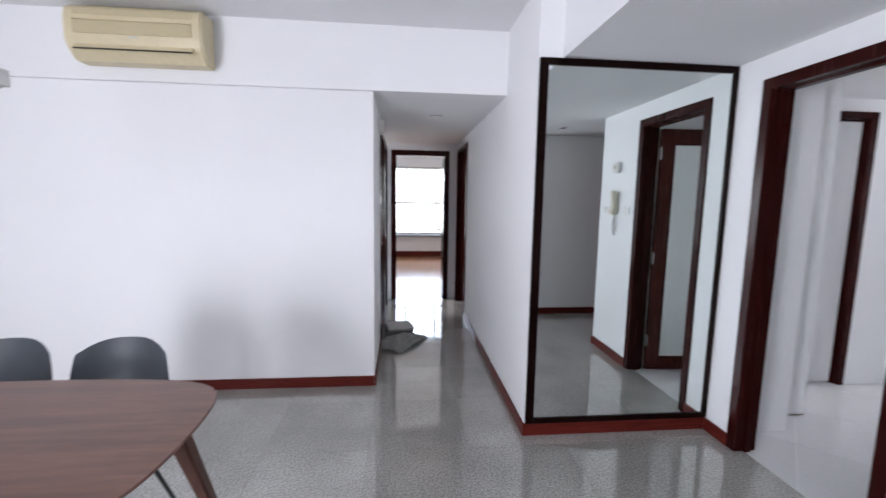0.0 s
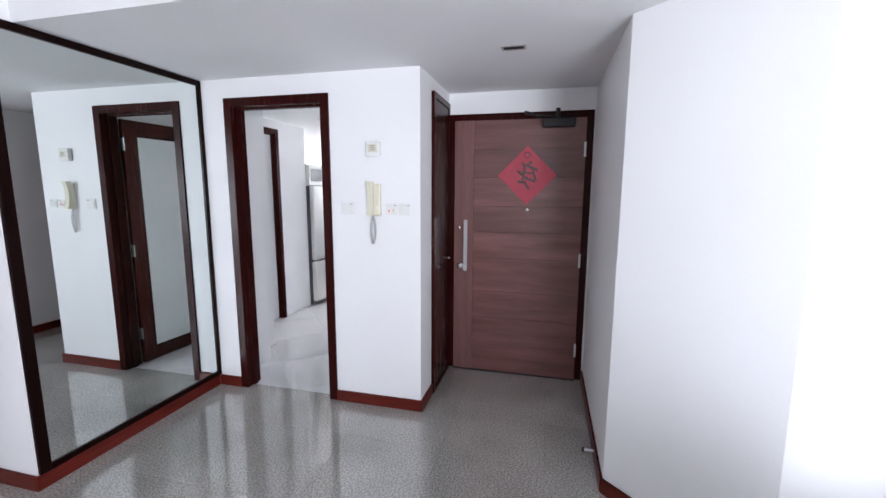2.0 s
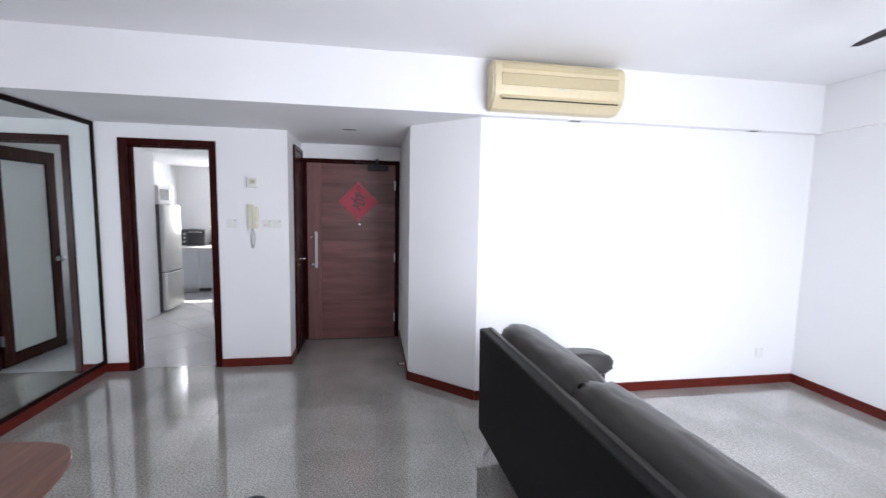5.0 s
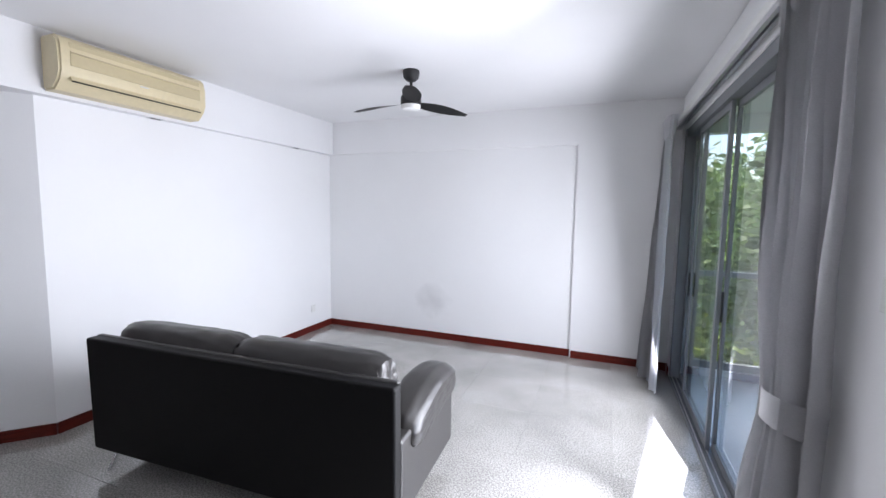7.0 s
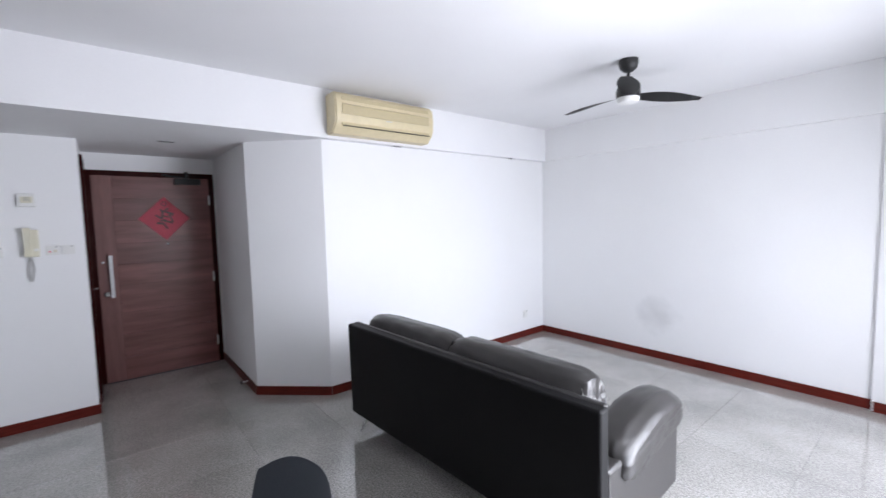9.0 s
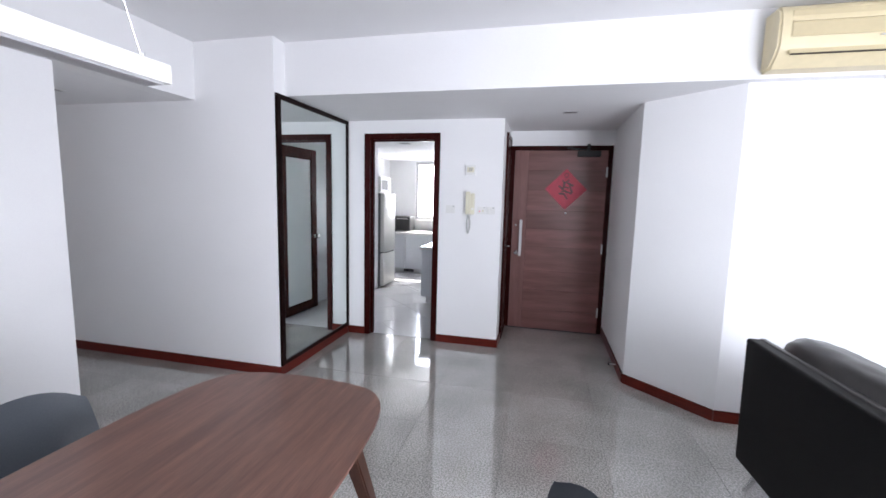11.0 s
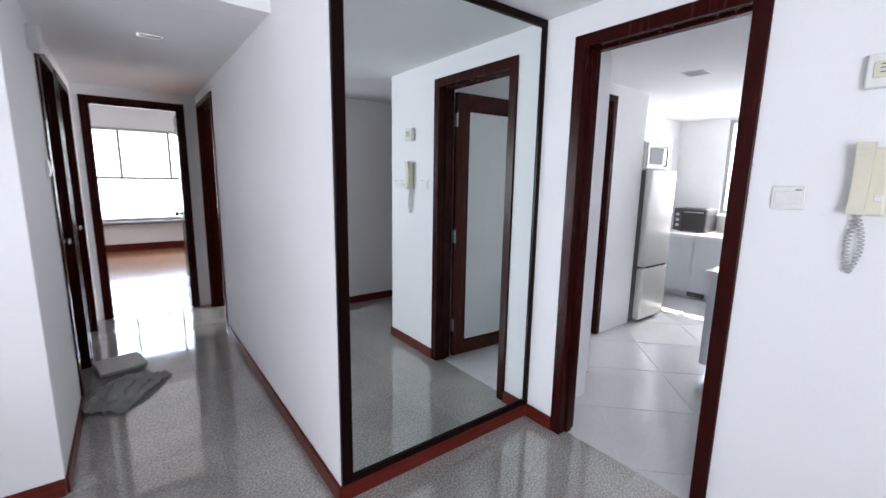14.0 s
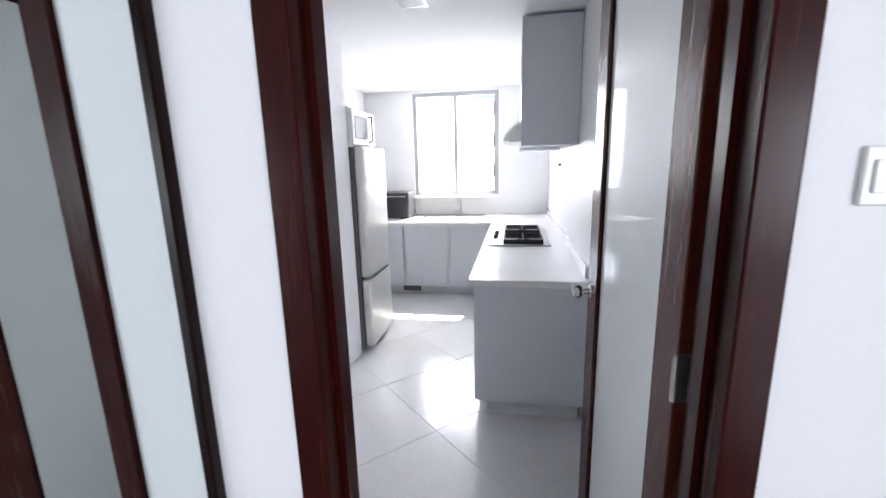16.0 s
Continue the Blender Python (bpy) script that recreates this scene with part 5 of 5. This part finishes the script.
def tree(x, y, top, spread, seed, leaves, n=4200, label="leafy green tree beyond the balcony", lf=0.13):
    rng = random.Random(seed)
    e = thing("tree", label, "tree", pose(x, y, -7.0), "trees outside")
    H = top + 7.0
    bm = bmesh.new()
    tube(bm, (0, 0, 0), (0.1, 0.1, H * 0.5), 0.26, 0.16, 12)
    tips = []
    for i in range(10):
        a = 2 * math.pi * i / 10 + rng.uniform(-0.3, 0.3)
        z0 = H * rng.uniform(0.32, 0.5)
        r = spread * rng.uniform(0.45, 0.9)
        p1 = Vector((0.1 * z0 / H, 0.1 * z0 / H, z0))
        p2 = Vector((r * 0.5 * math.cos(a), r * 0.5 * math.sin(a), z0 + H * rng.uniform(0.10, 0.2)))
        p3 = Vector((r * math.cos(a + 0.2), r * math.sin(a + 0.2), z0 + H * rng.uniform(0.2, 0.42)))
        tube(bm, p1, p2, 0.10, 0.06, 8)
        tube(bm, p2, p3, 0.06, 0.02, 8)
        tips += [p2, p3, (p2 + p3) / 2]
        for k in range(3):
            q = p3 + Vector((rng.uniform(-1, 1), rng.uniform(-1, 1), rng.uniform(-0.2, 0.9))) * spread * 0.28
            tube(bm, p3.lerp(p2, 0.3 * k), q, 0.025, 0.008, 6)
            tips.append(q)
    part("trunk", bm, BARK, e, "", True)
    centres = [t + Vector((rng.gauss(0, 0.35), rng.gauss(0, 0.35), rng.gauss(0.1, 0.3))) for t in tips for _ in range(2)]
    verts, faces = [], []
    for i in range(n):
        c = rng.choice(centres)
        p = c + Vector((rng.gauss(0, 0.42), rng.gauss(0, 0.42), rng.gauss(0, 0.30)))
        s = lf * rng.uniform(0.6, 1.3)
        u = Vector((rng.gauss(0, 1), rng.gauss(0, 1), rng.gauss(0, 0.5))).normalized()
        w = u.cross(Vector((rng.gauss(0, 1), rng.gauss(0, 1), rng.gauss(0, 1)))).normalized()
        b = len(verts)
        verts += [p - u * s, p + w * s * 0.45, p + u * s, p - w * s * 0.45]
        faces.append((b, b + 1, b + 2, b + 3))
    me = bpy.data.meshes.new("crown")
    me.from_pydata([tuple(v) for v in verts], [], faces)
    me.materials.append(leaves)
    cr = new("crown", me)
    cr.parent = e
    cr["kind"] = "stuff"


for x, y, top, sp, seed, lv, n, lf in ((-5.9, -10.8, 2.6, 2.7, 2, LEAVES, 9000, 0.12), (-7.7, -14.5, 4.2, 3.4, 5, LEAVES, 8000, 0.15), (-10.0, -20.5, 5.6, 4.8, 8, LEAVES, 8000, 0.2), (-5.0, -8.0, -0.6, 1.7, 11, LEAVES2, 12000, 0.10), (-7.2, -9.6, -0.3, 1.9, 13, LEAVES2, 9000, 0.11), (-10.5, -10.5, 3.0, 3.4, 17, LEAVES, 12000, 0.15), (-4.0, -19.0, 4.0, 4.0, 21, LEAVES, 12000, 0.18), (-11.5, -3.5, 2.2, 3.4, 27, LEAVES, 9000, 0.15), (-10.0, 2.5, 2.0, 3.4, 31, LEAVES, 9000, 0.15)):
    tree(x, y, top, sp, seed, lv, n, lf=lf)
for i in range(7):
    tree(-9 + i * 4.0 + (i % 2) * 1.1, 46 + (i * 7) % 9, -1.0, 2.6, 40 + i, LEAVES2, 1800, "round green tree beyond the bedroom window", 0.22)

RENDERWALL = mat("pale_render", (0.62, 0.60, 0.57), 0.85, vary=0.05, bump=0.0)
ROOFTILE = mat("orange_roof_tile", (0.42, 0.14, 0.07), 0.8, vary=0.2, big=2, fine=20, fine_vary=0.3, bump=0.0)
DARKPANE = mat("dark_window_glass", (0.06, 0.07, 0.08), 0.1, bump=0.0)


def house(x, y, w, d, h, label, roof=True, floors=2, cols=4, red=None):
    """A building with storeys of windows on all sides and a roof."""
    e = thing("house", label, "building", pose(x, y, -7.0))
    part("wall", boxes((-w / 2, w / 2, -d / 2, d / 2, 0, h)), red or RENDERWALL, e)
    if roof:
        bm = bmesh.new()
        a = [bm.verts.new(p) for p in ((-w / 2 - 0.4, -d / 2 - 0.4, h), (w / 2 + 0.4, -d / 2 - 0.4, h), (w / 2 + 0.4, d / 2 + 0.4, h), (-w / 2 - 0.4, d / 2 + 0.4, h), (-w / 4, 0, h + w * 0.22), (w / 4, 0, h + w * 0.22))]
        for f in ((0, 1, 5, 4), (1, 2, 5), (2, 3, 4, 5), (3, 0, 4), (3, 2, 1, 0)):
            bm.faces.new([a[i] for i in f])
        part("roof", bm, ROOFTILE, e)
    else:
        part("roof", boxes((-w / 2 - 0.2, w / 2 + 0.2, -d / 2 - 0.2, d / 2 + 0.2, h, h + 0.5)), RENDERWALL, e)
    fh = h / floors
    for f in range(floors):
        for c in range(cols):
            u = -w / 2 + (c + 0.5) * w / cols
            v = -d / 2 + (c + 0.5) * d / cols
            z0, z1 = f * fh + fh * 0.32, f * fh + fh * 0.78
            part("window", boxes((u - w / cols * 0.28, u + w / cols * 0.28, -d / 2 - 0.04, -d / 2 + 0.02, z0, z1)), DARKPANE, e)
            part("window", boxes((-w / 2 - 0.04, -w / 2 + 0.02, v - d / cols * 0.28, v + d / cols * 0.28, z0, z1)), DARKPANE, e)
            part("window", boxes((w / 2 - 0.02, w / 2 + 0.04, v - d / cols * 0.28, v + d / cols * 0.28, z0, z1)), DARKPANE, e)


house(-15.0, -42, 12, 9, 6.4, "house with an orange tiled roof behind the trees")
house(2, 62, 16, 10, 5, "low red building beyond the bedroom window", roof=False, floors=1, cols=5, red=mat("red_cladding", (0.45, 0.06, 0.05), 0.6, bump=0.0))
house(-14, 120, 26, 14, 10.5, "low pale block far off", roof=False, floors=3, cols=8)
house(22, 130, 22, 14, 11.5, "low pale block far off", roof=False, floors=3, cols=8)
house(52, -2.0, 16, 16, 45, "pale tower block beyond the kitchen window", roof=False, floors=15, cols=5)

# ---------------------------------------------------------------- floors
setting("floor", boxes((WEST - 0.12, 1.93, SOUTH - 0.12, HALL_END + 0.06, -0.12, -0.004), (1.93, 2.9, -0.7, 0.62, -0.12, -0.004)), GROUT, "polished grey granite tile floor", "floor")
FLOOR = bpy.data.objects["floor"]
tiles = {}


def tile_region(x0, x1, y0, y1, px=-2.72, py=-0.29, s=0.6, gap=0.0014):
    """Square tiles on one grid, cut to a rectangle."""
    i0, i1 = math.floor((x0 - px) / s), math.ceil((x1 - px) / s)
    j0, j1 = math.floor((y0 - py) / s), math.ceil((y1 - py) / s)
    for i in range(i0, i1):
        for j in range(j0, j1):
            a, b = max(x0, px + i * s) + gap / 2, min(x1, px + (i + 1) * s) - gap / 2
            c, d = max(y0, py + j * s) + gap / 2, min(y1, py + (j + 1) * s) - gap / 2
            if b - a < 0.01 or d - c < 0.01:
                continue
            key = (round(b - a, 3), round(d - c, 3))
            if key not in tiles:
                bm = boxes((-key[0] / 2, key[0] / 2, -key[1] / 2, key[1] / 2, -0.01, 0))
                bmesh.ops.bevel(bm, geom=[e for e in bm.edges if all(v.co.z > -0.001 for v in e.verts)], offset=0.0006, segments=1, affect="EDGES")
                tiles[key] = mesh_of("tile", bm, GRANITE)
            t = new("tile", tiles[key])
            t.location = ((a + b) / 2, (c + d) / 2, 0)
            t.parent = FLOOR


tile_region(WEST, EAST + 0.02, SOUTH, NORTH)
tile_region(EAST + 0.02, 1.929, -1.10, MIRROR_Y)
tile_region(1.929, 2.66, ENTRY_S, ENTRY_N)
tile_region(HALL_L - 0.1, HALL_R + 0.1, NORTH, HALL_END + 0.05)
setting("floor_store", boxes((-1.72, HALL_L - 0.101, NORTH, HALL_END, -0.1, -0.001)), GRANITE, "grey store floor", "floor")
setting("floor_side_room", boxes((HALL_R + 0.101, 2.72, MIRROR_Y + 0.1, HALL_END + 0.05, -0.1, 0.0)), TIMBERFLOOR, "orange parquet side room floor", "floor")

# bedroom parquet boards
bf = setting("floor_bedroom", boxes((-1.72, 2.72, HALL_END + 0.051, 10.52, -0.12, -0.004)), GROUT, "orange timber bedroom floor", "floor")
PLANK = wood("orange_plank", (0.30, 0.13, 0.05), (0.44, 0.20, 0.085), 0.2, (16, 1.2, 16), 2.2, coat=0.4, island=0.1)
plank = None
for i in range(36):
    y = HALL_END + 0.055
    for j in range(5):
        if plank is None:
            plank = mesh_of("plank", boxes((0, 0.1225, 0, 0.928, -0.01, 0)), PLANK)
        p = new("plank", plank)
        p.location = (-1.72 + i * 0.1235, y + j * 0.93, 0)
        p.parent = bf

# kitchen tiles, laid on the diagonal
kf = setting("floor_kitchen", boxes((1.931, 6.35, 1.08, 4.0, -0.12, -0.002)), mat("white_joint", (0.75, 0.75, 0.74), 0.6, bump=0.0), "pale kitchen tile floor laid diagonally", "floor")
s, gap = 0.60, 0.005
R45 = Matrix.Rotation(radians(45), 4, "Z")
for i in range(-8, 9):
    for j in range(-8, 9):
        cx, cy = (i + 0.5) * s, (j + 0.5) * s
        c = R45 @ Vector((cx, cy, 0)) + Vector((2.75, 1.57, 0))
        if not (1.5 < c.x < 6.6 and 0.7 < c.y < 3.9):
            continue
        bm = bmesh.new()
        h = (s - gap) / 2
        box(bm, -h, h, -h, h, -0.006, 0.0, R45)
        for co, no in (((1.932 - c.x, 0, 0), (-1, 0, 0)), ((6.34 - c.x, 0, 0), (1, 0, 0)), ((0, 1.10 - c.y, 0), (0, -1, 0)), ((0, 3.9 - c.y, 0), (0, 1, 0))):
            geom = bm.verts[:] + bm.edges[:] + bm.faces[:]
            cut = bmesh.ops.bisect_plane(bm, geom=geom, plane_co=co, plane_no=no, clear_outer=True)
            edges = [g for g in cut["geom_cut"] if isinstance(g, bmesh.types.BMEdge)]
            if edges:
                bmesh.ops.contextual_create(bm, geom=edges)
        if len(bm.faces) < 3:
            bm.free()
            continue
        t = new("tile", mesh_of("tile", bm, KTILE))
        t.location = c
        t.parent = kf
